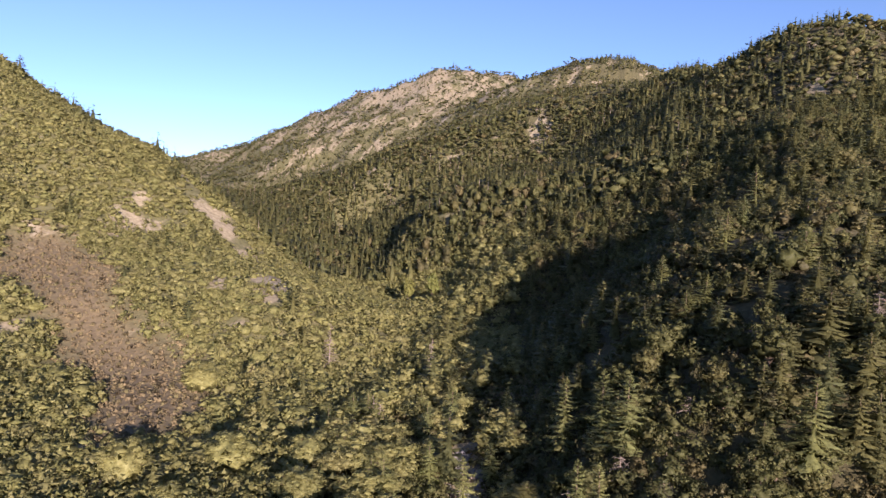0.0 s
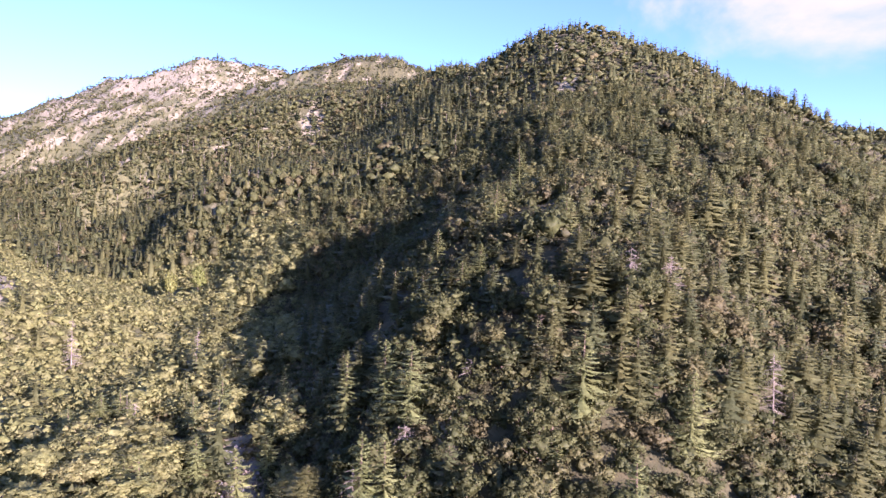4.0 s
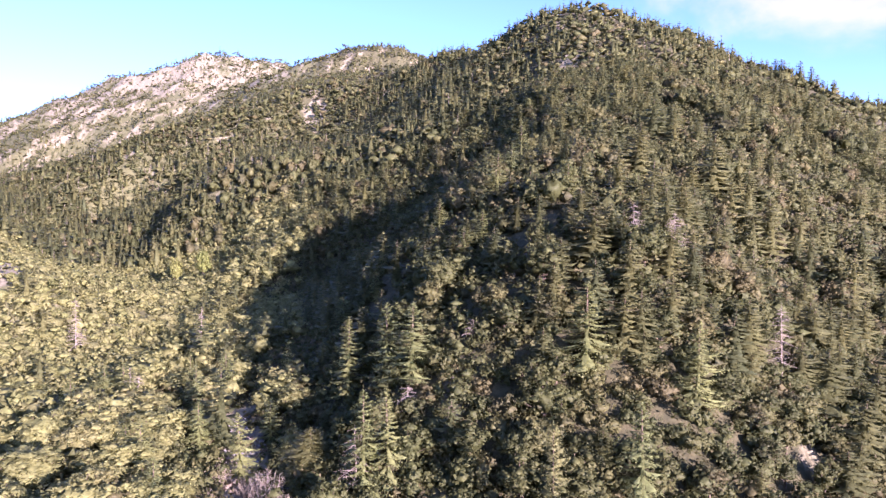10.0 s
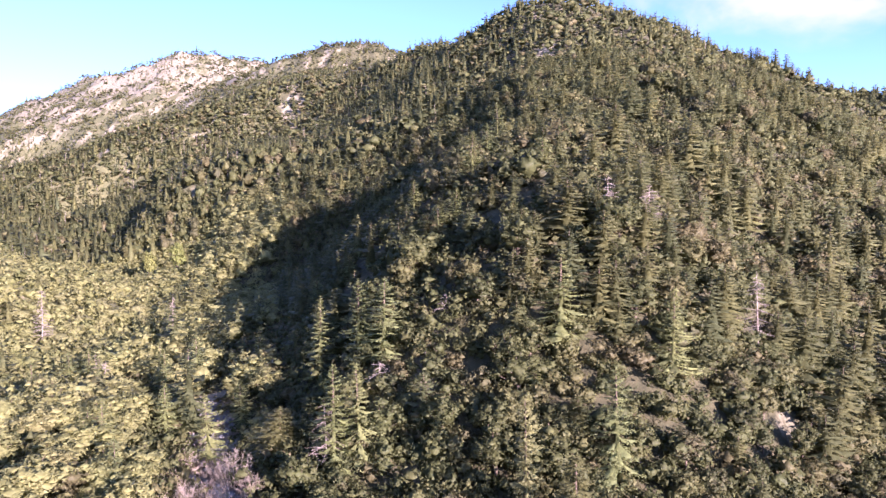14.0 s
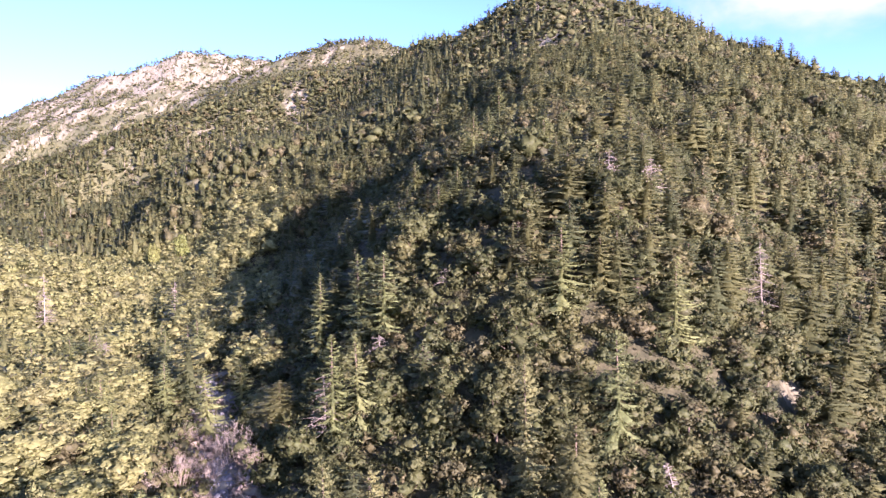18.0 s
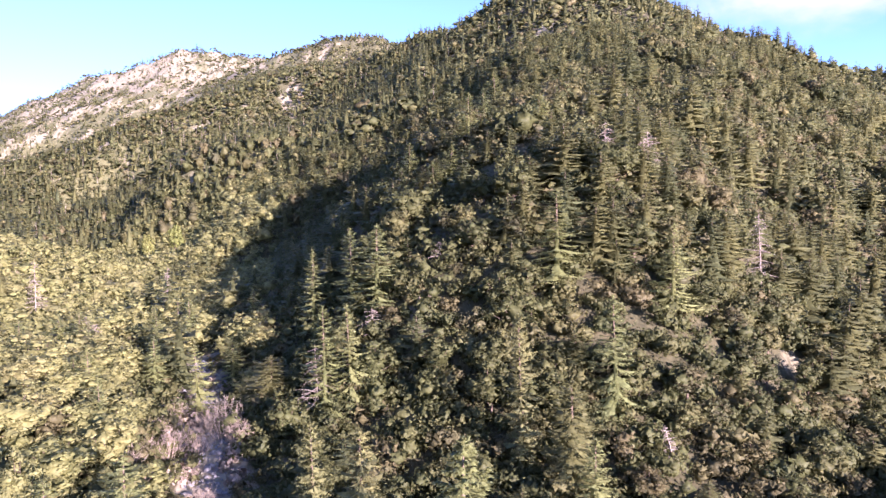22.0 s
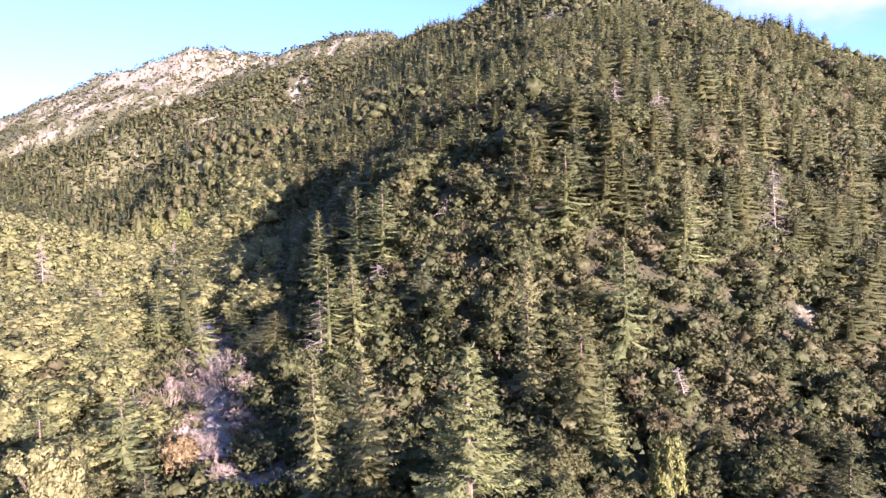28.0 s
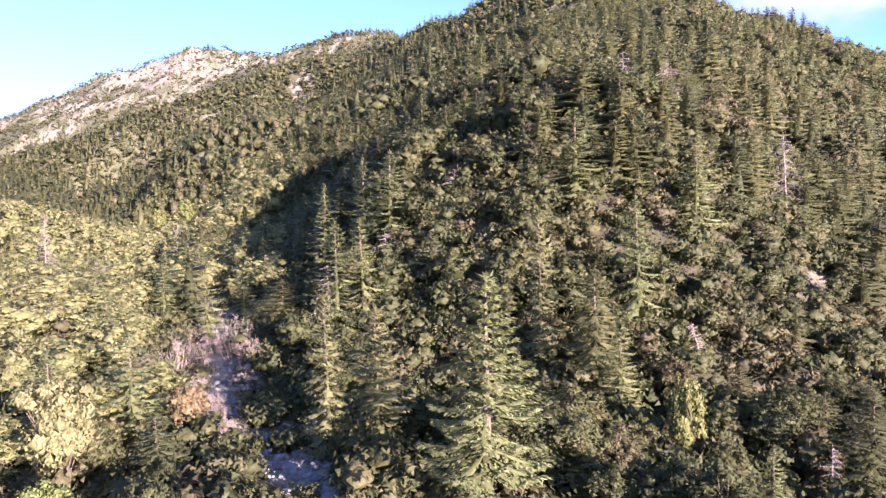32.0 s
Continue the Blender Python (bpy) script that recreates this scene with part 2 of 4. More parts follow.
def west_brush(x, y):
    """How much the dry brush slope west of the creek shows (0 to 1)."""
    s = np.clip((x + 370) / 220, 0, 1)
    line = 290 - s * 118
    return np.clip(1.4 - np.abs(y - line + waves(x, y, 40, 61, 3) * 14) / 24, 0, 1) * np.clip((-140 - x) / 15, 0, 1) * np.clip((x + 365) / 25, 0, 1)


def low_scrub(x, y):
    """Low leafy scrub on the open slopes west and north of the creek (0 to 1)."""
    west = np.clip((-95 - (y - 180) * 0.12 - x) / 20, 0, 1)
    north = np.clip((y - 430) / 60, 0, 1) * np.clip((-40 - x) / 40, 0, 1) * 0.4
    return np.clip(np.maximum(west, north), 0, 1)


def creek_distance(x, y):
    d = np.full(x.shape, 1e9)
    for (x0, y0, _), (x1, y1, _) in zip(CREEK[1:6], CREEK[2:7]):
        s = np.clip(((x - x0) * (x1 - x0) + (y - y0) * (y1 - y0)) / ((x1 - x0) ** 2 + (y1 - y0) ** 2), 0, 1)
        d = np.minimum(d, np.hypot(x - x0 - s * (x1 - x0), y - y0 - s * (y1 - y0)))
    return d


def bareness(x, y):
    """0: woods and litter; 1: bare rock, scree or gravel."""
    peak = np.exp(-(((x + 540) / 300) ** 2 + ((y - 1500) / 240) ** 2)) * 0.23
    crest = np.exp(-(((x + 950) / 380) ** 2 + ((y - 1700) / 300) ** 2)) * 0.16
    spur = np.zeros(x.shape)
    crest_line = [(-372, 428), (-330, 416), (-304, 405), (-285, 394), (-242, 350), (-196, 296), (-184, 276)]
    for (x0, y0), (x1, y1) in zip(crest_line, crest_line[1:]):
        s = np.clip(((x - x0) * (x1 - x0) + (y - y0) * (y1 - y0)) / ((x1 - x0) ** 2 + (y1 - y0) ** 2), 0, 1)
        spur = np.maximum(spur, 1.3 - np.hypot(x - x0 - s * (x1 - x0), y - y0 - s * (y1 - y0)) / 13.0)
    spur = np.clip(spur + waves(x, y, 18, 19, 3) * 0.7, 0, 1) * (spur > -0.6) * 0.42
    for px, py, pr in ((-352, 368, 8), (-325, 344, 9), (-224, 281, 8), (-188, 250, 6), (-308, 482, 10), (-311, 364, 8), (-351, 780, 16), (-430, 815, 14), (-302, 946, 16), (-160, 829, 14)):
        spur = spur + np.exp(-(((x - px) / pr) ** 2 + ((y - py) / (pr * 1.6)) ** 2)) * (0.42 + 0.5 * waves(x, y, 12, 29, 2))
    d = creek_distance(x, y)
    trail = np.exp(-(((x + 268) / 6) ** 2 + ((y - 204) / 12) ** 2)) * 0.6
    wash = trail + np.clip(1.5 - d / 5 + waves(x, y, 14, 15, 3) * 0.6, 0, 1) * np.clip(1.4 - d / 12, 0, 1)
    base = np.where(y > 950, 0.30, np.where(y > 600, 0.25, 0.18))
    return np.clip(base + peak + crest + spur + wash, 0, 1)


# ---- mesh helpers ----
def mesh_of(name, verts, faces, tint=None, mat=None, smooth=False, extra=None, normals=None):
    """A mesh from arrays: verts (n, 3) and faces (m, 3 or 4)."""
    me = bpy.data.meshes.new(name)
    k = faces.shape[1]
    me.vertices.add(len(verts)), me.loops.add(faces.size), me.polygons.add(len(faces))
    me.vertices.foreach_set("co", np.ascontiguousarray(verts, np.float32).ravel())
    me.loops.foreach_set("vertex_index", np.ascontiguousarray(faces, np.int32).ravel())
    me.polygons.foreach_set("loop_start", np.arange(0, faces.size, k, dtype=np.int32))
    if smooth:
        me.polygons.foreach_set("use_smooth", np.ones(len(faces), bool))
    for key, values in (("tint", tint), *(extra or {}).items()):
        if values is not None:
            me.attributes.new(key, "FLOAT", "POINT").data.foreach_set("value", np.ascontiguousarray(values, np.float32))
    if normals is not None:
        me.attributes.new("custom_normal", "FLOAT_VECTOR", "POINT").data.foreach_set("vector", np.ascontiguousarray(normals, np.float32).ravel())
    me.update(calc_edges=True)
    if mat:
        me.materials.append(mat)
    return me


def joined(pieces):
    """One (verts, faces) out of several with the same kind of face."""
    vs, fs, ns, n = [], [], [], 0
    for v, f, *normal in pieces:
        vs.append(v), fs.append(f + n)
        ns += normal
        n += len(v)
    out = np.concatenate(vs), np.concatenate(fs)
    return (*out, np.concatenate(ns)) if ns else out


def facing(v, f, normal):
    """Leaves turned so that their upper sides look along the given normals, one for each corner."""
    g = np.cross(v[f[:, 1]] - v[f[:, 0]], v[f[:, 2]] - v[f[:, 0]])
    away = (g * normal[f[:, 0]]).sum(1) < 0
    f = np.where(away[:, None], f[:, [0, 2, 1]], f)
    return v, f, normal


def stick(a, b, ra, rb, sides=5):
    """A tapered rod of triangles from a to b."""
    a, b = np.asarray(a, float), np.asarray(b, float)
    d = (b - a) / max(np.linalg.norm(b - a), 1e-6)
    u = np.cross(d, (0.3, 0.9, 0.2) if abs(d[2]) > 0.9 else (0, 0, 1))
    u /= np.linalg.norm(u)
    w = np.cross(d, u)
    t = np.linspace(0, 2 * np.pi, sides, endpoint=False)
    ring = np.cos(t)[:, None] * u + np.sin(t)[:, None] * w
    v = np.concatenate([a + ring * ra, b + ring * rb])
    i = np.arange(sides)
    j = (i + 1) % sides
    return v, np.concatenate([np.stack([i, j, j + sides], 1), np.stack([i, j + sides, i + sides], 1)])


def blades(rs, at, way, side, length, width):
    """Pointed leaf sprays: one triangle each, from arrays."""
    k = len(at)
    length, width = np.broadcast_to(length, k)[:, None], np.broadcast_to(width, k)[:, None]
    a, b, c = at - side * width * 0.5, at + side * width * 0.5, at + way * length
    v = np.stack([a, b, c], 1).reshape(-1, 3)
    return v, np.arange(3 * k).reshape(k, 3)


def unit(v):
    return v / np.maximum(np.linalg.norm(v, axis=-1, keepdims=True), 1e-9)


def lump(rs, centre, radius, flat=0.85):
    """An uneven rounded mass of leaves: the dense inside of a clump."""
    v, f = LUMPS[0]
    k = 1 + rs.uniform(-0.3, 0.25, (len(v), 1))
    return centre + v * k * radius * np.array([rs.uniform(0.8, 1.25), rs.uniform(0.8, 1.25), flat]), f


def icosphere(level):
    bm = bmesh.new()
    bmesh.ops.create_icosphere(bm, subdivisions=level, radius=1.0)
    out = np.array([v.co[:] for v in bm.verts]), np.array([[v.index for v in f.verts] for f in bm.faces])
    bm.free()
    return out


LUMPS = [(np.array([(1, 0, 0), (0, 1, 0), (-1, 0, 0), (0, -1, 0), (0, 0, 1), (0, 0, -1)], float), np.array([(0, 1, 4), (1, 2, 4), (2, 3, 4), (3, 0, 4), (1, 0, 5), (2, 1, 5), (3, 2, 5), (0, 3, 5)])), icosphere(1), icosphere(3), icosphere(2)]


def rounded(v):
    """Normals that look out from the trunk and a little up, as a conifer's limbs do."""
    r = np.hypot(v[:, 0], v[:, 1])[:, None] + 0.15
    return unit(np.concatenate([v[:, :2] / r, np.full((len(v), 1), 0.35)], 1))


def conifer(seed, limbs, sprays, size, height=20.0, spread=4.0, bare=0.04, sag=0.42, lift=0.5, fan=0.32, taper=0.62, ragged=0.25, sticks=True, pad=1.0, core=0.34):
    """A fir: tapered trunk and drooping limbs all the way up, each a folded pad of foliage with a fringe of hanging sprays. Returns wood and needles."""
    rs = np.random.RandomState(seed)
    wood = [stick((0, 0, -1.5), (0, 0, height * 0.5), 0.24, 0.14, 6), stick((0, 0, height * 0.5), (0, 0, height * 0.97), 0.14, 0.02, 5)]
    leaf = []
    lop = rs.uniform(1 - ragged, 1 + ragged * 0.6, 6)
    for i in range(limbs):
        f = ((i + rs.rand()) / limbs) ** 0.95
        z = height * (bare + (0.965 - bare) * f)
        an = i * 2.39996 + rs.uniform(-0.5, 0.5)
        ln = (spread * (1 - f) ** taper + 0.18) * rs.uniform(1 - ragged, 1 + ragged) * lop[int(an / 6.28319 % 1 * 5.99)]
        if rs.rand() < 0.12:
            ln *= rs.uniform(0.4, 0.7)
        out, side = np.array([math.cos(an), math.sin(an), 0.0]), np.array([-math.sin(an), math.cos(an), 0.0])
        fall = sag * (1 - f) + rs.uniform(-0.28, 0.28) - 0.45 * f * f

        def line(q):
            return z - ln * fall * q + ln * lift * np.clip(q - 0.5, 0, 1) ** 2

        full = fan * ln * rs.uniform(0.75, 1.15)
        wide = full * pad
        drop = np.array([0, 0, wide * 0.45])
        up = unit(out * 0.7 + np.array([0, 0, 0.7]))
        base, mid, tip = (out * ln * q + np.array([0, 0, line(q) + h]) for q, h in ((0.04, 0.05), (0.5, wide * 0.22), (0.6 + 0.33 * pad, 0.0)))
        at = out * ln * 0.56 + np.array([0, 0, line(0.56)])
        v = np.array([base, mid, tip, at - side * wide - drop, at + side * wide * rs.uniform(0.7, 1.0) - drop])
        n = unit(np.array([up, up, up, up - side * 0.7, up + side * 0.7]) + rs.normal(0, 0.12, (5, 3)))
        leaf.append(facing(v, np.array([(0, 3, 1), (1, 3, 2), (0, 1, 4), (1, 2, 4)]), n))
        if sprays:
            m = max(3, int(sprays * (0.35 + 0.65 * ln / spread)))
            q = rs.uniform(0.05, 1, m) ** 0.7
            off = rs.uniform(-1, 1, m)
            w = full * (0.3 + 0.95 * np.sin(np.clip(q * 1.04, 0, 1) * 3.0))
            p = out * (q * ln)[:, None] + side * (off * w)[:, None]
            p[:, 2] += line(q) - np.abs(off) * w * 0.4 + rs.normal(0, 0.06, m)
            way = unit(out * 0.75 + side * (off * 1.0)[:, None] + rs.normal(0, 0.25, (m, 3)) + np.array([0, 0, -0.45]))
            sd = unit(np.cross(way, np.array([0.2, 0.1, 1.0])) + rs.normal(0, 0.4, (m, 3)))
            bv, bf = blades(rs, p, way, sd, size * rs.uniform(0.7, 1.5, m), size * rs.uniform(0.4, 0.75, m))
            leaf.append(facing(bv, bf, unit(np.repeat(up[None] + rs.normal(0, 0.32, (m, 3)), 3, 0) + side * np.repeat(off * 0.4, 3)[:, None])))
        if sticks and ln > 0.9:
            wood.append(stick((0, 0, z), out * ln * 0.6 + np.array([0, 0, line(0.6) - 0.05]), 0.045, 0.015, 3))
    turn = np.arange(5) * 1.2566
    rim = np.stack([np.cos(turn) * spread * core, np.sin(turn) * spread * core, np.full(5, height * (bare + 0.02))], 1)
    heart = np.concatenate([rim, [[0, 0, height * 0.86]]])
    leaf.append(facing(heart, np.stack([np.arange(5), (np.arange(5) + 1) % 5, np.full(5, 5)], 1), rounded(heart)))
    k = max(4, sprays // 2)
    at = np.stack([rs.normal(0, 0.1, k), rs.normal(0, 0.1, k), height * rs.uniform(0.92, 0.99, k)], 1)
    way = unit(rs.normal(0, 0.4, (k, 3)) + np.array([0, 0, 0.9]))
    bv, bf = blades(rs, at, way, unit(np.cross(way, rs.normal(0, 1, (k, 3)))), min(max(size, 0.5), 0.9), min(size, 0.8) * 0.5)
    leaf.append(facing(bv, bf, rounded(bv)))
    return joined(wood), joined(leaf)


def round_parts(seed, blobs, leaves, size, height=10.0, radius=4.0, base=0.25, sticks=True, core=0.62, full=0.58):
    """A broad-leaved crown: limbs that end in many leaf clumps of uneven size, round an uneven dense heart."""
    rs = np.random.RandomState(seed)
    wood = [stick((0, 0, -1.5), (rs.uniform(-.2, .2), rs.uniform(-.2, .2), height * 0.5), 0.28, 0.14, 6)]
    leaf = []
    mid = height * (base + 1) / 2
    half = height * (1 - base) / 2
    lop = rs.uniform(0.75, 1.2, 8)
    if blobs >= 5:
        hv, hf = LUMPS[2 if blobs > 60 else 3]
        hv = hv * (1 + rs.uniform(-0.2, 0.16, (len(hv), 1))) * np.array([radius * full, radius * full, half * full])
        leaf.append(facing(hv + np.array([0, 0, mid]), hf, unit(unit(hv) + rs.normal(0, 0.35, hv.shape))))
    for i in range(blobs):
        d = unit(rs.normal(0, 1, 3))
        d[2] = d[2] * 0.8 + 0.2
        a = math.atan2(d[1], d[0])
        r = rs.uniform(0.2, 0.85) ** 0.6 * lop[int((a + 3.1416) / 6.2832 * 7.99)]
        c = np.array([d[0] * radius * r * 0.85, d[1] * radius * r * 0.85, mid + d[2] * half * r * 0.8])
        br = radius * rs.uniform(0.2, 0.42) * (1.15 - 0.3 * r) * (0.7 if blobs > 150 else 0.8 if blobs > 60 else 0.95 if blobs > 30 else 1.2 if blobs > 12 else 1.6 if blobs > 3 else 2.2)
        bulk = unit(c - np.array([0, 0, mid * 0.8])) * 0.45
        lv, lf = lump(rs, c, br * core)
        leaf.append(facing(lv, lf, unit(unit(lv - c) + bulk + rs.normal(0, 0.3, lv.shape))))
        if leaves:
            nrm = unit(rs.normal(0, 1, (leaves, 3)) + np.array([0, 0, 0.25]))
            at = c + nrm * br * rs.uniform(0.68, 1.06, (leaves, 1)) * np.array([1, 1, 0.85])
            way = unit(np.cross(nrm, rs.normal(0, 1, (leaves, 3))) + nrm * rs.normal(0.25, 0.3, (leaves, 1)))
            sd = unit(np.cross(way, nrm) + rs.normal(0, 0.25, (leaves, 3)))
            ln = size * rs.uniform(0.7, 1.4, leaves)
            bv, bf = blades(rs, at - way * ln[:, None] * 0.4, way, sd, ln, ln * rs.uniform(0.7, 1.0, leaves))
            leaf.append(facing(bv, bf, unit(unit(bv - c) + bulk + np.repeat(rs.normal(0, 0.42, (leaves, 3)), 3, 0))))
        if sticks:
            wood.append(stick((0, 0, height * rs.uniform(0.15, 0.45)), c, 0.08, 0.03, 3))
    return joined(wood), joined(leaf)


def snag_parts(seed, limbs, height=13.0, reach=2.2, twigs=4):
    """A dead tree: bare trunk with broken limbs and drooping twigs."""
    rs = np.random.RandomState(seed)
    wood = [stick((0, 0, -1), (0.1, 0, height * 0.55), 0.19, 0.12, 6), stick((0.1, 0, height * 0.55), (0.25, 0.1, height), 0.12, 0.02, 5)]
    for i in range(limbs):
        f = rs.uniform(0.2, 0.96)
        a = rs.uniform(0, 6.283)
        ln = reach * (1.15 - f) * rs.uniform(0.7, 1.6) + 0.5
        p = np.array([0.12 * f, 0.03, f * height])
        q = p + np.array([math.cos(a) * ln, math.sin(a) * ln, rs.uniform(-0.5, 0.15) * ln])
        wood.append(stick(p, q, 0.07, 0.025, 4))
        for j in range(twigs):
            s = p + (q - p) * rs.uniform(0.3, 1)
            wood.append(stick(s, s + rs.normal(0, 0.35, 3) * ln * 0.5 + np.array([0, 0, -0.2]), 0.025, 0.008, 3))
    return joined(wood)


def part(name, me, parent, label=""):
    ob = new(name, me)
    ob.parent = parent
    return tagged(ob, label) if label else ob


def plant(name, wood, leaf, wood_mat, leaf_mat, label, category, group, at, seed):
    """A tree as a thing with a trunk and a crown, to be copied."""
    root = new(name)
    tagged(root, label, category, group)
    part("trunk", mesh_of("trunk", *wood, mat=wood_mat), root)
    if leaf is not None:
        tint = np.random.RandomState(seed).uniform(0, 0.12, len(leaf[0]))
        part("crown", mesh_of("crown", leaf[0], leaf[1], tint, leaf_mat, True, normals=leaf[2]), root)
    root.matrix_basis = at
    return root


def scattered(templates, x, y, z, scale, rs, slim=None):
    """One mesh's arrays out of many copies of (verts, faces) templates, turned, scaled and tinted one by one."""
    vs, fs, ts, ns, n = [], [], [], [], 0
    which = rs.randint(0, len(templates), len(x))
    spin = rs.uniform(0, 6.283, len(x))
    tint = rs.uniform(0, 1, len(x))
    for t, (v, f, *nv) in enumerate(templates):
        i = np.where(which == t)[0]
        if not len(i):
            continue
        c, s = np.cos(spin[i]), np.sin(spin[i])
        k = scale[i]
        w = k * (slim[i] if slim is not None else 1)
        px = (v[None, :, 0] * c[:, None] - v[None, :, 1] * s[:, None]) * w[:, None] + x[i][:, None]
        py = (v[None, :, 0] * s[:, None] + v[None, :, 1] * c[:, None]) * w[:, None] + y[i][:, None]
        pz = v[None, :, 2] * k[:, None] + z[i][:, None]
        vs.append(np.stack([px, py, pz], 2).reshape(-1, 3))
        fs.append((f[None] + (np.arange(len(i)) * len(v))[:, None, None]).reshape(-1, f.shape[1]) + n)
        ts.append(np.repeat(tint[i], len(v)))
        if nv:
            q = nv[0]
            ns.append(np.stack([q[None, :, 0] * c[:, None] - q[None, :, 1] * s[:, None], q[None, :, 0] * s[:, None] + q[None, :, 1] * c[:, None], np.broadcast_to(q[None, :, 2], px.shape)], 2).reshape(-1, 3))
        n += len(i) * len(v)
    return np.concatenate(vs), np.concatenate(fs), np.concatenate(ts), (np.concatenate(ns) if ns else None)


def jittered(x0, x1, y0, y1, step, rs):
    gx, gy = np.meshgrid(np.arange(x0, x1, step), np.arange(y0, y1, step))
    return (gx + rs.uniform(-0.48, 0.48, gx.shape) * step).ravel(), (gy + rs.uniform(-0.48, 0.48, gy.shape) * step).ravel()


# ---- ground ----
def build_ground():
    u = np.linspace(-1, 1, 320)
    gx = 100 * np.sinh(3.95 * u)
    gy = 130 + 105 * np.sinh(3.95 * u)
    gy = gy[gy > -900]
    x, y = np.meshgrid(gx, gy)
    z = land(x, y)
    v = np.stack([x, y, z], 2).reshape(-1, 3)
    r, c = x.shape
    i = (np.arange(r - 1)[:, None] * c + np.arange(c - 1)[None]).ravel()
    f = np.stack([i, i + 1, i + c + 1, i + c], 1)
    ob = new("ground", mesh_of("ground", v, f, mat=GROUND, smooth=True, extra={"bare": bareness(x, y).ravel(), "scrub": low_scrub(x, y).ravel(), "twigs": west_brush(x, y).ravel()}))
    tagged(ob, "steep brown mountain ground with litter, scree and pale rock", "ground", kind="structure")


build_ground()


# ---- cloud far behind the hill ----
def cloud():
    m, n, l, b = material("cloud")
    n.remove(b)
    co = n.new("ShaderNodeTexCoord").outputs["Generated"]
    sep = n.new("ShaderNodeSeparateXYZ")
    l.new(co, sep.inputs[0])
    puff = noise_node(n, l, 2.6, 7, 0.55, co)
    dist = n.new("ShaderNodeVectorMath")
    dist.operation, dist.inputs[1].default_value = "DISTANCE", (0.81, 0.5, 0.84)
    sc = n.new("ShaderNodeVectorMath")
    sc.operation, sc.inputs[1].default_value = "MULTIPLY", (1.5, 0.0, 1.6)
    sc2 = n.new("ShaderNodeVectorMath")
    sc2.operation, sc2.inputs[1].default_value = "ADD", (0.0, 0.5, 0.0)
    l.new(co, sc.inputs[0]), l.new(sc.outputs[0], sc2.inputs[0]), l.new(sc2.outputs[0], dist.inputs[0])
    edge = n.new("ShaderNodeMath")
    edge.operation = "SUBTRACT"
    l.new(puff.outputs[0], edge.inputs[0]), l.new(dist.outputs["Value"], edge.inputs[1])
    al = n.new("ShaderNodeMapRange")
    al.inputs["From Min"].default_value, al.inputs["From Max"].default_value = -0.08, 0.24
    al.interpolation_type = "SMOOTHSTEP"
    l.new(edge.outputs[0], al.inputs["Value"])
    em = n.new("ShaderNodeEmission")
    em.inputs[0].default_value, em.inputs[1].default_value = (1.0, 0.96, 0.95, 1), 0.22
    tr = n.new("ShaderNodeBsdfTransparent")
    mix = n.new("ShaderNodeMixShader")
    l.new(al.outputs[0], mix.inputs[0]), l.new(tr.outputs[0], mix.inputs[1]), l.new(em.outputs[0], mix.inputs[2]), l.new(mix.outputs[0], n["Material Output"].inputs[0])
    u, w = np.meshgrid(np.linspace(-1, 1, 13), np.linspace(-1, 1, 7))
    v = np.stack([u * 1800, -200 * u * u, w * 820], 2).reshape(-1, 3)
    i = (np.arange(6)[:, None] * 13 + np.arange(12)[None]).ravel()
    ob = new("backdrop_cloud", mesh_of("cloud", v, np.stack([i, i + 1, i + 14, i + 13], 1), mat=m, smooth=True))
    ob.matrix_basis = pose(2250, 3750, 1560, 0, 0, -28)
    ob.visible_shadow = False
    tagged(ob, "soft white cloud in the evening sky", "cloud", kind="structure")


cloud()

# ---- plants: one model of each kind and fineness ----
FINE_FIRS = [conifer(s, n, 80, 0.27, spread=3.8, sag=g, ragged=0.28, pad=0.55, core=0.1) for s, n, g in ((2, 92, 0.42), (3, 104, 0.5), (4, 86, 0.36))]
GREAT_FIR = [conifer(1, 116, 230, 0.2, spread=3.4, sag=0.46, lift=1.0, fan=0.17, taper=0.78, ragged=0.22, pad=0.45, core=0.08)]
OPEN_FIRS = [conifer(s, n, 70, 0.27, spread=3.9, sag=g, lift=0.8, fan=0.24, taper=0.7, ragged=0.34, pad=0.55, core=0.1) for s, n, g in ((5, 88, 0.36), (6, 80, 0.46), (7, 98, 0.3), (8, 84, 0.42), (9, 92, 0.5))]
FINE_PINES = [conifer(s, 130, 64, 0.28, spread=3.6, sag=0.25, lift=0.4, fan=0.34, taper=0.42, ragged=0.36, pad=0.55, core=0.1) for s in (61, 62)]
GRAND_OAKS = [round_parts(s, 190, 40, 0.3, base=-0.35, core=0.66, full=0.62) for s in (36, 37, 38)]
FINE_OAKS = [round_parts(s, 84, 60, 0.29, base=0.0, core=0.6, full=0.42) for s in (31, 32, 33, 34)]
MID_FIRS = [conifer(10 + s, 60 + 5 * s, 10, 0.6, spread=4.0, ragged=0.3, sticks=False) for s in range(5)]
MID_OAKS = [round_parts(40 + s, 46, 26, 0.4, base=-0.05, core=0.6, full=0.42) for s in range(6)]
HILL_FIRS = [conifer(80 + s, 34 + 3 * s, 3, 0.95, spread=4.1, fan=0.36, ragged=0.3, sticks=False) for s in range(6)]
HILL_OAKS = [round_parts(90 + s, 17, 11, 0.62, base=-0.1, sticks=False, core=0.5, full=0.45) for s in range(8)]
SCRUB = [round_parts(120 + s, 16, 14, 0.45, sticks=False, base=-0.5, core=0.5, full=0.5) for s in range(6)]
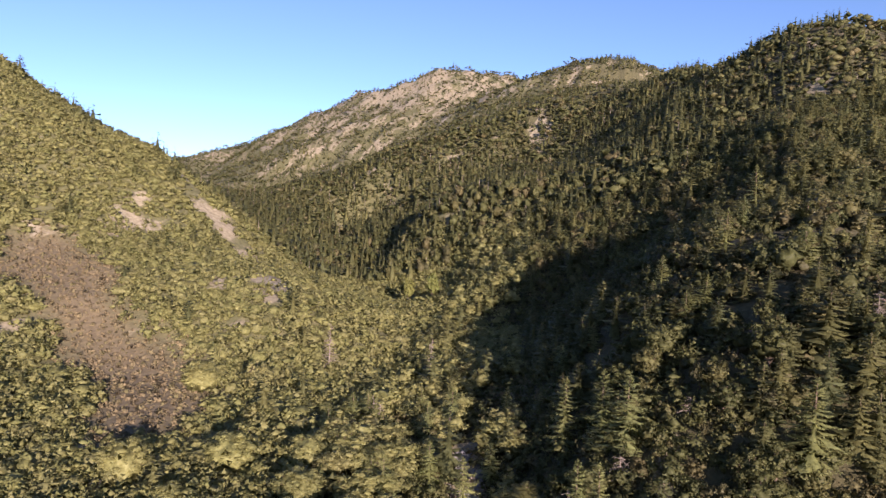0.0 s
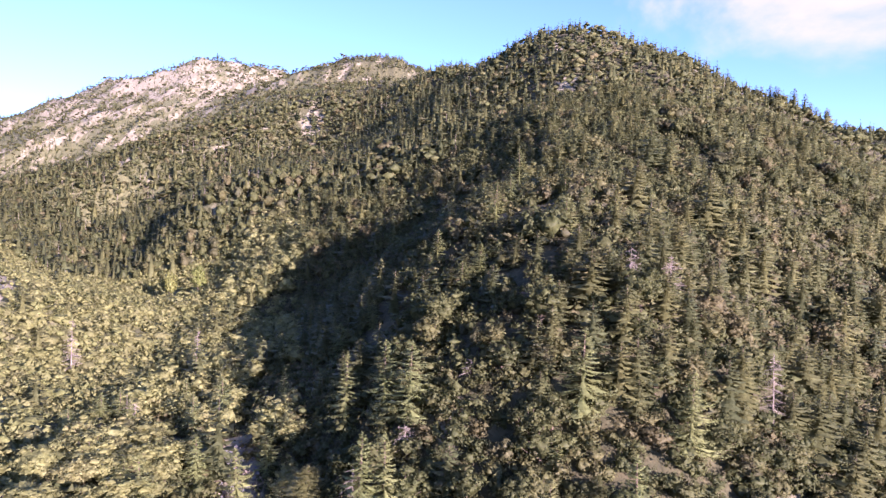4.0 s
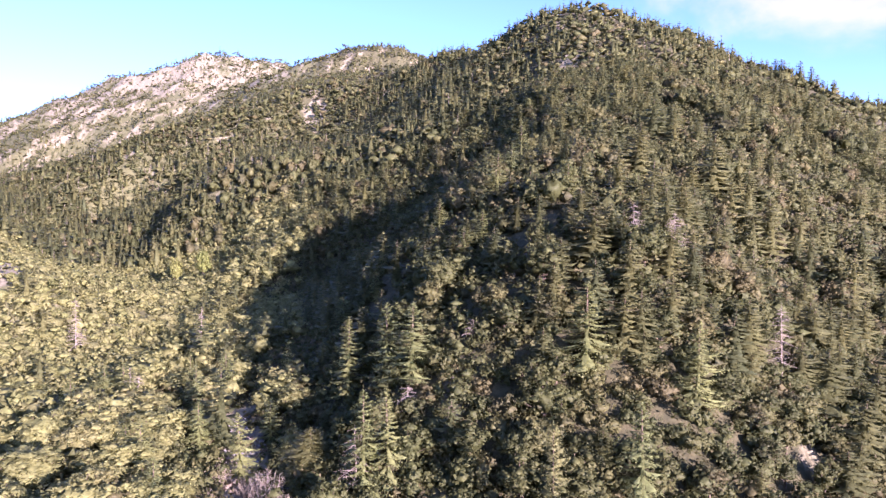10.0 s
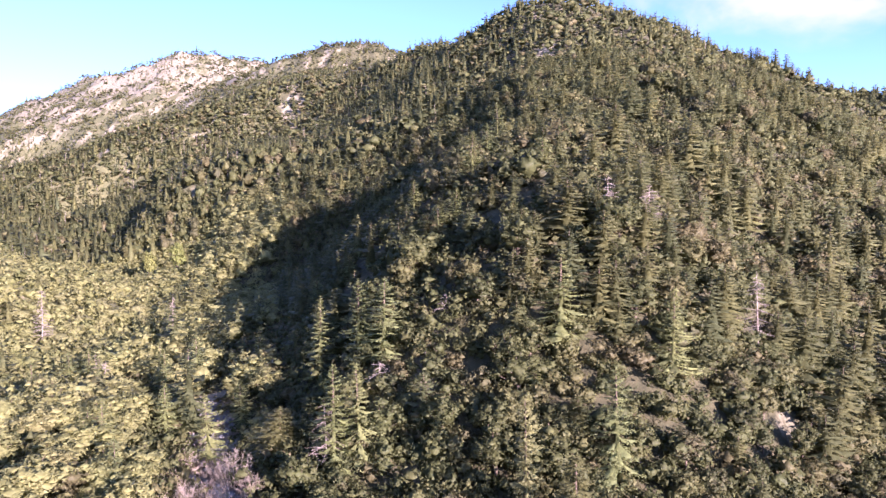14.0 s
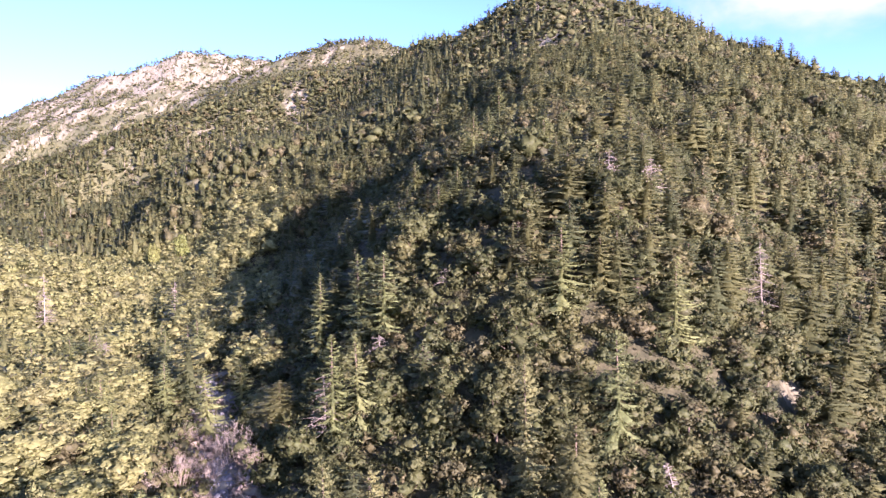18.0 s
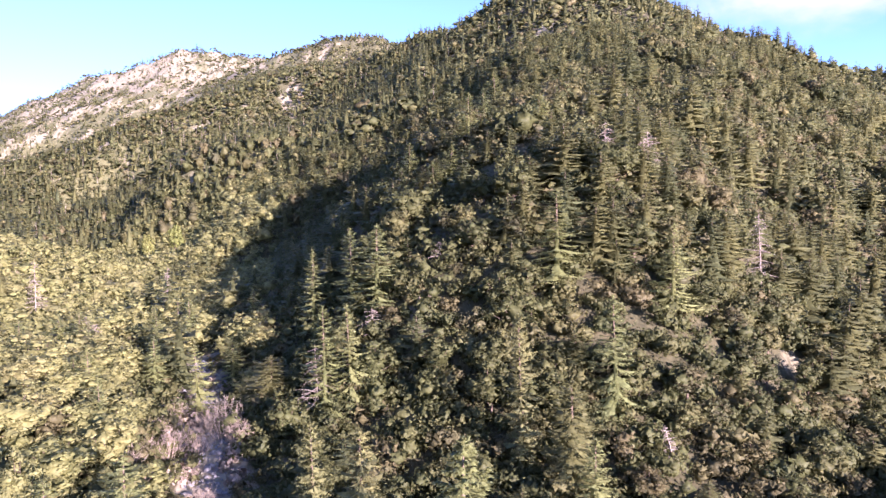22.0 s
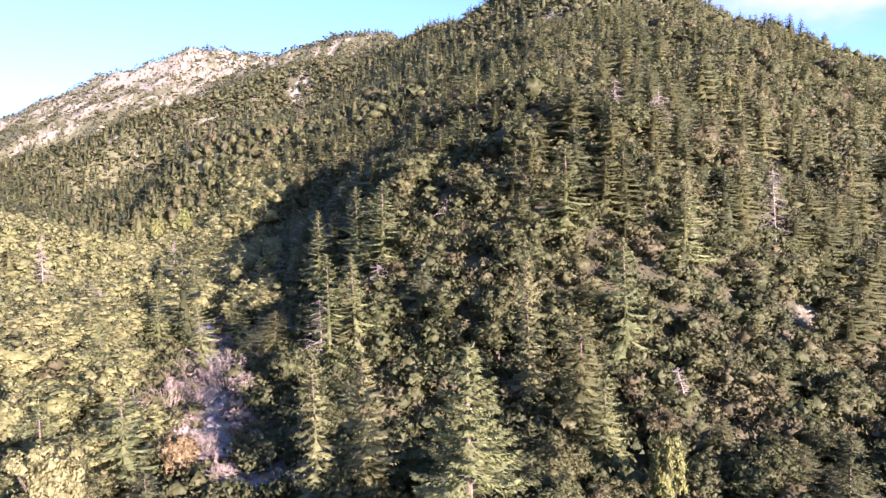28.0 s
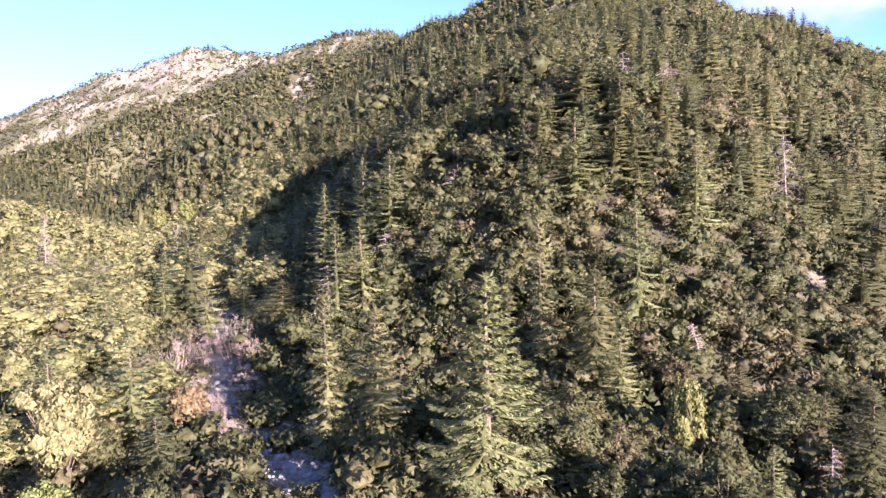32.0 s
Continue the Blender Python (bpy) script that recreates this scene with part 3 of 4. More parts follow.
FAR_FIRS = [conifer(20 + s, 9 + s, 0, 2.0, sticks=False, spread=4.2, fan=0.5, ragged=0.3) for s in range(5)]
FAR_OAKS = [round_parts(50 + s, 2, 5, 1.1, sticks=False, base=-0.1, core=0.8) for s in range(8)]
VALE_OAKS = [round_parts(140 + s, 7, 9, 0.9, sticks=False, base=-0.1, core=0.6) for s in range(6)]
DOMES = [round_parts(100 + s, 4, 9, 0.5, height=3.0, radius=2.6, base=-0.4, sticks=False, core=0.5) for s in range(5)]
BRUSH = [round_parts(130 + s, 8, 30, 0.36, height=3.0, radius=2.6, base=-0.4, sticks=False, core=0.5, full=0.3) for s in range(5)]
TWIGS = [round_parts(110 + s, 1, 26, 0.7, height=2.0, radius=2.0, base=-0.4, sticks=False) for s in range(3)]

# a coarse table of the land, for the lie of slopes towards the valley's mouth
TX, TY = np.arange(-2000, 1001, 10.0), np.arange(-100, 2201, 10.0)
TABLE = land(*np.meshgrid(TX, TY))


def rough_land(x, y):
    i = np.clip((x - TX[0]) / 10, 0, len(TX) - 1.01)
    j = np.clip((y - TY[0]) / 10, 0, len(TY) - 1.01)
    a, b = i.astype(int), j.astype(int)
    u, v = i - a, j - b
    return (TABLE[b, a] * (1 - u) + TABLE[b, a + 1] * u) * (1 - v) + (TABLE[b + 1, a] * (1 - u) + TABLE[b + 1, a + 1] * u) * v


def faces_valley(x, y, top, heights=(80.0, 45.0)):
    """Whether a treetop can be seen from above the valley's mouth: slopes turned away stay unplanted."""
    z = rough_land(x, y) + top
    seen = np.zeros(len(x), bool)
    for h in heights:
        free = np.ones(len(x), bool)
        for s in np.linspace(0.06, 0.97, 40):
            free &= rough_land(x * s, y * s) < h + (z - h) * s + 4.0
        seen |= free
    return seen


def stuff(name, label, pieces, x, y, scale, mat, rs, slim=None, sink=0.3):
    v, f, t, q = scattered([p[1] for p in pieces], x, y, land(x, y) - sink, scale, rs, slim)
    return tagged(new(name, mesh_of(name, v, f, t, mat, True, normals=q)), label, "woods", kind="stuff")


MODELS = {}


def grow(kind, fineness, pick, x, y, z, height, width, label, turn, category="tree", group="", name=""):
    """Stand a tree at (x, y, z): a new model at first, a copy of it after that."""
    kinds = {"fir": (FIR, 20.0, 6.4, "fir"), "pale": (PALE_FIR, 20.0, 6.6, "fir"), "pine": (PINE, 20.0, 8.0, "pine"), "oak": (OAK, 10.0, 9.4, "live_oak"), "valley": (VALLEY_OAK, 10.0, 9.4, "live_oak"), "rust": (RUST, 10.0, 9.4, "rusty_tree"), "yellow": (YELLOW, 10.0, 9.4, "yellow_green_tree")}
    mat, h0, w0, own = kinds[kind]
    shapes = {("fir", 0): FINE_FIRS, ("fir", 1): MID_FIRS, ("pine", 0): FINE_PINES, ("pale", 2): GREAT_FIR, ("pale", 0): OPEN_FIRS, ("pale", 1): OPEN_FIRS, ("oak", 1): MID_OAKS, ("valley", 3): GRAND_OAKS, ("valley", 1): MID_OAKS}.get((kind, fineness), FINE_OAKS)
    key = (kind, fineness, pick % len(shapes))
    m = pose(x, y, z, random.uniform(-2, 2), random.uniform(-2, 2), turn) @ Matrix.Diagonal((width / w0, width / w0, height / h0, 1))
    if key in MODELS:
        ob = copy_thing(MODELS[key], Matrix.Identity(4))
        ob.matrix_basis = m
    else:
        wood, leaf = shapes[key[2]]
        ob = MODELS[key] = plant(own, wood, leaf, BARK, mat, label, category, group, m, pick + 7)
    return tagged(ob, label, category, group or own + "s")


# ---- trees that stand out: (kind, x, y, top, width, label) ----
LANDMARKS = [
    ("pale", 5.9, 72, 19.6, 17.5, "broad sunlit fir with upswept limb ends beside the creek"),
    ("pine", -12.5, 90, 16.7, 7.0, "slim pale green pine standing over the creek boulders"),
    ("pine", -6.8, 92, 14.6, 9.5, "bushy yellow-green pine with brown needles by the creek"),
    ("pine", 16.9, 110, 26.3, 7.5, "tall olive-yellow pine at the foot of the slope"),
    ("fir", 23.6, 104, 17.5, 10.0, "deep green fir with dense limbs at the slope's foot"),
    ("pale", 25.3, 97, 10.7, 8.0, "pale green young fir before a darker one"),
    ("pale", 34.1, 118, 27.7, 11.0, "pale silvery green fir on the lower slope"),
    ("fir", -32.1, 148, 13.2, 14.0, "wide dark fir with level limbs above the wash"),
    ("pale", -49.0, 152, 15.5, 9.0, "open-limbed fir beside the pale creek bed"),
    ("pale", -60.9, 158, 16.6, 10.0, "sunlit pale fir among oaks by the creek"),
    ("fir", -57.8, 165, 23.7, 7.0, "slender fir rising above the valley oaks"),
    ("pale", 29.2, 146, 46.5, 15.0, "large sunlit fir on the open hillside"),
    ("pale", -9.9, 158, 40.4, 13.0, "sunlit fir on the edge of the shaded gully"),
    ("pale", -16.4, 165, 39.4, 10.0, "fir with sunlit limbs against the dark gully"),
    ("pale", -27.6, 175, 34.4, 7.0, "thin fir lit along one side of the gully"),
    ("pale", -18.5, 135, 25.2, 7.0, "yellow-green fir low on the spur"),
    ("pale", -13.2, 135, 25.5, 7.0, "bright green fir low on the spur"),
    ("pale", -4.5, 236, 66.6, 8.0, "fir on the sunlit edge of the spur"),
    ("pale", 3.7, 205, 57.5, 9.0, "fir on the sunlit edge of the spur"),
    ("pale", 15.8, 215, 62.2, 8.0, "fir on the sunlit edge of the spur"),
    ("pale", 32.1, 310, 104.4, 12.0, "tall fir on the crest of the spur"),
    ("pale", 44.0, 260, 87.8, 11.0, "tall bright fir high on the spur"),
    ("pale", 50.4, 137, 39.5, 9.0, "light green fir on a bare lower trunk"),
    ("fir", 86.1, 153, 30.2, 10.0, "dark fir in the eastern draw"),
    ("pale", 34.0, 72, 1.7, 4.5, "small pale fir in the brush"),
    ("fir", 47.3, 78, 4.7, 9.0, "blue-green fir at the brushy foot of the hill"),
    ("valley", -22.3, 80, -0.4, 7.5, "low pale oak beside the creek boulders"),
    ("rust", -33.0, 98, 4.5, 9.0, "rusty orange autumn tree beside the wash"),
    ("valley", -37.0, 101, 3.2, 6.5, "olive green oak behind a rusty tree"),
    ("yellow", 29.8, 85, 6.5, 5.5, "yellow-green tree in the brush"),
    ("yellow", -32.0, 62, 5.0, 8.5, "bright yellow-green tree on the western bank"),
    ("valley", -37.1, 75, 12.0, 12.0, "broad pale live oak on the western bank"),
    ("valley", -53.4, 95, 12.5, 11.5, "sunlit live oak on the western bank"),
    ("yellow", -143.0, 390, 42.0, 12.0, "bright yellow-green tree at the head of the valley"),
    ("yellow", -163.0, 400, 38.0, 10.0, "bright yellow-green tree beside a taller one"),
    ("valley", -137.0, 128, 17.5, 20.0, "broad round live oak below the dry brush"),
    ("valley", -111.0, 140, 20.0, 22.0, "broad bright green live oak below the dry brush"),
    ("valley", -92.0, 147, 19.0, 16.0, "broad bright green live oak beside its twin"),
    ("valley", -84.0, 128, 17.5, 18.0, "round live oak on the western bank"),
    ("valley", -79.0, 114, 16.0, 14.0, "round live oak on the western bank"),
    ("valley", -112.0, 116, 13.0, 13.0, "round live oak with dark shade below"),
    ("valley", -161.0, 191, 23.0, 21.0, "great dome-shaped green bush on the brushy slope"),
    ("valley", -142.0, 200, 23.0, 16.0, "dome-shaped green bush on the brushy slope"),
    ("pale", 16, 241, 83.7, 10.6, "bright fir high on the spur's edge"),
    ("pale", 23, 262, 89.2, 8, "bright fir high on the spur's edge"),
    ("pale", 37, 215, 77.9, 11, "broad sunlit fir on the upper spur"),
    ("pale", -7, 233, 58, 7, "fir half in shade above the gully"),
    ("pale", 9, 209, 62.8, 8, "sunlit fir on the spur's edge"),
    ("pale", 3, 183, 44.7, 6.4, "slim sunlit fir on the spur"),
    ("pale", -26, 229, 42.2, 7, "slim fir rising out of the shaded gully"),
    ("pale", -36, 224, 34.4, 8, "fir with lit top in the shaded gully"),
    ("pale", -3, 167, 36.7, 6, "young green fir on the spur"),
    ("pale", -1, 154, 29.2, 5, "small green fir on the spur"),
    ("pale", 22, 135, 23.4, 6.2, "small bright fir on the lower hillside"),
    ("fir", 29, 128, 20.1, 7.2, "green fir on the lower hillside"),
    ("fir", 126, 213, 49.9, 10.7, "dark fir in the eastern draw"),
    ("fir", 106, 161, 32.9, 10.2, "dark fir at the edge of the eastern draw"),
    ("fir", 69, 252, 95.4, 13, "broad grey-green fir high on the hill"),
    ("fir", 97, 254, 91.9, 12, "dense fir high on the hill"),
    ("fir", 107, 228, 67.7, 11, "dense fir above the eastern draw"),
    ("fir", 80, 153, 31.9, 7.6, "narrow green fir on the hillside"),
    ("fir", 107, 246, 78.4, 10, "dense fir above the eastern draw"),
    ("fir", 118, 223, 56.3, 9.8, "dark fir above the eastern draw"),
    ("fir", 92, 313, 114.9, 12.8, "tall fir below the summit"),
    ("fir", 78, 195, 60.8, 8.2, "grey-green fir on the hillside"),
    ("fir", 54, 167, 57.4, 9.1, "fir with bare lower limbs on the hillside"),
    ("fir", 52, 212, 78.5, 9.4, "fir on the upper hillside"),
]


def landmarks():
    for i, (kind, x, y, top, width, label) in enumerate(LANDMARKS):
        z = float(land(x, y)) - 0.3
        fine = 2 if i == 0 else 3 if kind == "valley" and width > 12 else 0 if math.hypot(x, y) < 170 else 1
        high = max(top - z, 4.0)
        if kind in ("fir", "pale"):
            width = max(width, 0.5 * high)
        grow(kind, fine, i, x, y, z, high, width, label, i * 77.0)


landmarks()
MARKS = np.array([(m[1], m[2], m[4]) for m in LANDMARKS])


# ---- dead trees and bare brush ----
def dead(x, y, top, reach, seed, label, lean=0.0, name="dead_tree"):
    z = float(land(x, y)) - 0.2
    h = max(top - z, 3.0)
    root = tagged(new(name), label, "tree", "dead trees")
    part("trunk", mesh_of("trunk", *snag_parts(seed, int(26 + 1.5 * h), h, reach, 6), mat=DEADWOOD), root)
    root.matrix_basis = pose(x, y, z, lean, lean * 0.6, seed * 40)
    return root


for i, (x, y, top, reach, label) in enumerate([
        (45.9, 172, 64.1, 3.2, "bleached dead snag with bent limbs on the hillside"),
        (-135.5, 240, 31.0, 3.0, "grey dead conifer among green brush"),
        (-19.7, 134, 17.8, 4.0, "leaning dead fir with drooping pinkish limbs"),
        (-10.0, 150, 22.5, 3.4, "dead fir with hanging brown twigs"),
        (0.1, 150, 24.0, 0.8, "thin bare standing trunk on the spur"),
        (4.9, 160, 36.0, 2.4, "grey twiggy dead tree on the spur"),
        (-92.2, 190, 17.5, 3.2, "cluster of pale dead trunks among oaks"),
        (-89.0, 188, 15.5, 2.4, "pale dead trunk beside another"),
        (42.8, 78, -0.5, 1.0, "small pale dead sapling in the brush"),
        (-94.0, 250, 27.0, 1.6, "thin grey dead conifer in the valley"),
        (58.0, 176, 62.0, 4.0, "spreading grey dead tree on the hillside"),
        (75.0, 152, 41.0, 3.0, "grey dead oak with tangled twigs"),
        (20.0, 180, 50.0, 2.0, "grey dead oak on the shaded slope"),
        (40.7, 108, 8.5, 0.9, "white leaning dead trunk over the scree")]):
    dead(x, y, top, reach, 200 + i, label, 12.0 if "leaning" in label else 1.5)


def bare_bush(x, y, height, width, seed, label):
    """A leafless bush: many thin stems that fork towards a rounded top."""
    rs = np.random.RandomState(seed)
    wood = []
    for i in range(60):
        a, r = rs.uniform(0, 6.283), width / 2 * math.sqrt(rs.rand())
        p = np.array([math.cos(a) * r * 0.5, math.sin(a) * r * 0.5, -0.2])
        q = np.array([math.cos(a) * r, math.sin(a) * r, height * (0.5 + 0.5 * rs.rand()) * math.sqrt(max(0.1, 1 - (2 * r / width) ** 2 * 0.6))])
        m = (p + q) / 2 + rs.normal(0, 0.2, 3)
        wood += [stick(p, m, 0.06, 0.04, 3), stick(m, q, 0.04, 0.015, 3)]
        for j in range(7):
            s = m + (q - m) * rs.uniform(0.1, 1)
            wood.append(stick(s, s + np.array([rs.normal(0, 0.5), rs.normal(0, 0.5), rs.uniform(0.2, 1.2)]), 0.025, 0.01, 3))
    v, f = joined(wood)
    root = tagged(new("bare_bush"), label, "bush", "bare bushes")
    part("bush_wood", mesh_of("bush_wood", v, f, np.full(len(v), 0.3), PINK), root)
    root.matrix_basis = pose(x, y, float(land(x, y)), 0, 0, seed * 50)


for i, (x, y, h, w) in enumerate([(-39, 138, 9, 9), (-46.6, 127, 6, 9), (-43, 131, 5, 8), (-35, 134, 6, 6), (-50, 119, 4, 7), (-45, 112, 3.5, 6), (-41, 122, 3, 6), (-48, 104, 3, 5), (-36, 114, 3, 6), (-33, 108, 2.5, 5), (-40, 106, 2.5, 5), (-29, 103, 2.2, 5), (-44, 143, 5, 7), (-51, 133, 4, 7), (-53, 147, 4, 6)]):
    bare_bush(x, y, h, w, 300 + i, "leafless pinkish willow brush in the creek wash")


# ---- boulders of the wash ----
def boulders():
    m, n, l, b = material("pale_granite")
    c = noise_node(n, l, 2.5, 6, 0.65)
    info = n.new("ShaderNodeObjectInfo")
    r = ramp(n, [(0.3, (0.14, 0.132, 0.135)), (0.55, (0.23, 0.217, 0.216)), (0.8, (0.33, 0.31, 0.305))])
    l.new(c.outputs[0], r.inputs[0])
    hsv = n.new("ShaderNodeHueSaturation")
    mr = n.new("ShaderNodeMapRange")
    mr.inputs["To Min"].default_value, mr.inputs["To Max"].default_value = 0.7, 1.2
    l.new(info.outputs["Random"], mr.inputs["Value"]), l.new(mr.outputs[0], hsv.inputs["Value"]), l.new(r.outputs[0], hsv.inputs["Color"]), l.new(hsv.outputs[0], b.inputs["Base Color"])
    b.inputs["Roughness"].default_value = 0.9
    rs = np.random.RandomState(77)
    shapes = []
    for s in range(6):
        bm = bmesh.new()
        bmesh.ops.create_icosphere(bm, subdivisions=2, radius=1.0)
        for v in bm.verts:
            k = 1 + 0.35 * noise.noise(v.co * 1.3 + Vector((s * 9, 0, 0)))
            v.co = Vector((v.co.x * k * 1.2, v.co.y * k, v.co.z * k * 0.7))
        me = bpy.data.meshes.new("boulder")
        bm.to_mesh(me)
        me.materials.append(m)
        shapes.append(me)
        bm.free()
    arr = [(LUMPS[1][0] * rs.uniform(0.6, 1.2, (12, 3)), LUMPS[1][1]) for s in range(6)]
    xs, ys = [], []
    for (x0, y0, _), (x1, y1, _) in zip(CREEK[1:6], CREEK[2:7]):
        k = int(math.hypot(x1 - x0, y1 - y0) * 10)
        s = rs.rand(k)
        off = rs.normal(0, 2.6, k)
        d = math.hypot(x1 - x0, y1 - y0)
        xs.append(x0 + s * (x1 - x0) - off * (y1 - y0) / d), ys.append(y0 + s * (y1 - y0) + off * (x1 - x0) / d)
    x, y = np.concatenate(xs), np.concatenate(ys)
    size = rs.pareto(2.4, len(x)) * 0.36 + 0.22
    size = np.minimum(size, 0.95)
    near = np.where((size > 0.45) & (y > 55) & (y < 150))[0][:220]
    for i in near:
        ob = new("boulder", shapes[i % 6])
        tagged(ob, "pale grey granite boulder in the dry wash", "boulder", "boulders in the wash")
        ob.matrix_basis = pose(x[i], y[i], float(land(x[i], y[i])) + size[i] * 0.15, rs.uniform(-15, 15), rs.uniform(-15, 15), rs.uniform(0, 360)) @ Matrix.Scale(size[i], 4)
    rest = np.setdiff1d(np.arange(len(x)), near)
    v, f, t, q = scattered(arr, x[rest], y[rest], land(x[rest], y[rest]), size[rest], rs)
    tagged(new("creek_stones", mesh_of("creek_stones", v, f, t, m)), "small pale stones of the dry creek bed", "stones", kind="stuff")


boulders()


# ---- woods ----
def clear_of_marks(x, y, share=0.42):
    ok = np.ones(len(x), bool)
    for mx, my, w in MARKS:
        ok &= np.hypot(x - mx, y - my) > max(w * share, 2.2)
        ok &= (np.abs(x - mx) > w * 0.46) | (y > my) | (y < my - w * 1.25)
    for kind, mx, my, top, w, _ in LANDMARKS:
        if kind in ("pale", "pine") and my < 280:
            along, across = (x - mx) * 0.656 - (y - my) * 0.755, (x - mx) * 0.755 + (y - my) * 0.656
            ok &= (np.abs(across) > max(w * 0.42, 3.0)) | (along < 0) | (along > 26)
    ok &= ((x - 3) / 13) ** 2 + ((y - 114) / 13) ** 2 > 1
    return ok


def hillside():
    rs = np.random.RandomState(5)
    x, y = jittered(-640, 330, 48, 480, 6.2, rs)
    r = np.hypot(x, y)
    bare = bareness(x, y)
    keep = (np.abs(np.arctan2(x + 50, y)) < 0.99) & (r > 66) & (r < 720) & (bare < 0.45) & clear_of_marks(x, y)
    keep &= rs.rand(len(x)) > west_brush(x, y) * 2
    keep &= (creek_distance(x, y) > 13) | (y > 150)
    gap = waves(x, y, 30, 33, 3)
    keep &= (gap > -0.55) | ((y < 150) & (x > -12)) | (y > 400)
    x, y = x[keep], y[keep]
    keep = faces_valley(x, y, 9.0)
    x, y = x[keep], y[keep]
    r = np.hypot(x, y)
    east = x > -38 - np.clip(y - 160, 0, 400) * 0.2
    west_scrub = (x < -100 - (y - 180) * 0.12) & ~east
    fir = rs.rand(len(x)) < np.where(east, 0.34 + 0.3 * waves(x, y, 50, 44, 3), 0.15)
    fir &= ~west_scrub | (rs.rand(len(x)) < 0.15)
    fir &= (y > 128) | (x < -30) | (rs.rand(len(x)) < 0.5)
    height = np.where(fir, rs.triangular(7, 11, 18, len(x)), rs.triangular(6.5, 9, 14, len(x)) * (0.95 + 0.4 * waves(x, y, 26, 52, 2)))
    height = np.where(west_scrub & ~fir, rs.triangular(3.2, 4.6, 7.5, len(x)), height)
    foot = (y < 150) & (x > -12) & ~fir
    height = np.where(foot, np.clip(height * 1.1, 7, 11), np.where((y < 128) & (x > -30), np.clip(height, 4, 9), height))
    width = np.where(fir, height * rs.uniform(0.5, 0.72, len(x)), height * rs.uniform(0.9, 1.28, len(x)))
    shade_oak = ~east & ~fir & ~west_scrub
    height = np.where(shade_oak, rs.triangular(5, 8, 12.5, len(x)), height)
    width = np.where(shade_oak, height * rs.uniform(1.3, 1.8, len(x)), width)
    z = land(x, y) - 0.3
    single = (r < 235) & ~west_scrub
    order = np.argsort(r)
    count = {True: 0, False: 0}
    loose = np.ones(len(x), bool)
    for i in order:
        f = bool(fir[i])
        if not single[i] or count[f] >= 300:
            continue
        count[f] += 1
        loose[i] = False
        east_i = bool(east[i])
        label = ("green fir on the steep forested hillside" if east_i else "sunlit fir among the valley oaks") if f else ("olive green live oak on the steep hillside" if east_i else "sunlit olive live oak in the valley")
        # East takes the darker leaf colours, the valley those lightened for its sun.
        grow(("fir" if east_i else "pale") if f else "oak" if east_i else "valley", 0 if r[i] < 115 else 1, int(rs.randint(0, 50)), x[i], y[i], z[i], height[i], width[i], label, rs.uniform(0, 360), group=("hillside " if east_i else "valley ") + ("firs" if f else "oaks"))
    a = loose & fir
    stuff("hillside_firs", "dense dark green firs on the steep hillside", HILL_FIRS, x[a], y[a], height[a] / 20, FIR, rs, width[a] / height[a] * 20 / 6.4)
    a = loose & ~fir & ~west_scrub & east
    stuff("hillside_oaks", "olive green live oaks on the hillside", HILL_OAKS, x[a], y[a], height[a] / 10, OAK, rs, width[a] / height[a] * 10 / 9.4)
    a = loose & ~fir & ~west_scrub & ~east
    stuff("valley_oaks", "pale sunlit olive live oaks filling the valley", HILL_OAKS, x[a], y[a], height[a] / 10, VALLEY_OAK, rs, width[a] / height[a] * 10 / 9.4)
    a = loose & ~fir & west_scrub
    stuff("slope_oaks", "yellow-green scrub oak covering the western slope", SCRUB, x[a], y[a], height[a] / 10, CHAPARRAL, rs, rs.uniform(1.9, 3.0, a.sum()))
    # low oaks before the trees that stand out
    k = 4
    mx = np.repeat(MARKS[:, 0], k) + rs.uniform(-0.45, 0.45, k * len(MARKS)) * np.repeat(MARKS[:, 2], k)
    my = np.repeat(MARKS[:, 1], k) - rs.uniform(0.35, 1.2, k * len(MARKS)) * np.repeat(MARKS[:, 2], k)
    ok = (mx > -25) & (my > 70) & (creek_distance(mx, my) > 10)
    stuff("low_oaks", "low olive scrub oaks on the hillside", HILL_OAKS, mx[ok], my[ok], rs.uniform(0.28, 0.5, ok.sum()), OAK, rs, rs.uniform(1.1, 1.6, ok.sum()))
    # brush of the wash
    k = 170
    s = rs.uniform(0, 1, k)
    cx, cy = np.interp(s * 100 + 70, [c[1] for c in CREEK[2:8]], [c[0] for c in CREEK[2:8]]), s * 100 + 70
    cx = cx + rs.choice([-1, 1], k) * rs.uniform(2.0, 9.5, k)
    a = (rs.rand(k) < 0.65) & (cy > 98)
    stuff("wash_brush", "leafless pinkish brush along the dry wash", TWIGS, cx[a], cy[a], rs.uniform(0.7, 1.7, a.sum()), PINK, rs)
    stuff("wash_bushes", "low olive bushes between the stones of the wash", BRUSH, cx[~a], cy[~a], rs.uniform(0.4, 0.9, (~a).sum()), OAK, rs)
    # undergrowth
    x, y = jittered(-620, 300, 40, 500, 3.9, rs)
    r = np.hypot(x, y)
    keep = (np.abs(np.arctan2(x + 50, y)) < 0.97) & (r > 55) & ((bareness(x, y) < 0.42) | ((rs.rand(len(x)) < 0.22) & (y > 200))) & ((creek_distance(x, y) > 6.5) | (y > 160)) & ((waves(x, y, 22, 35, 3) > -0.6) | ((y < 160) & (x > -12))) & (rs.rand(len(x)) > west_brush(x, y) * 1.6)
    x, y = x[keep], y[keep]
    keep = faces_valley(x, y, 9.0)
    x, y = x[keep], y[keep]
    a = x < -90
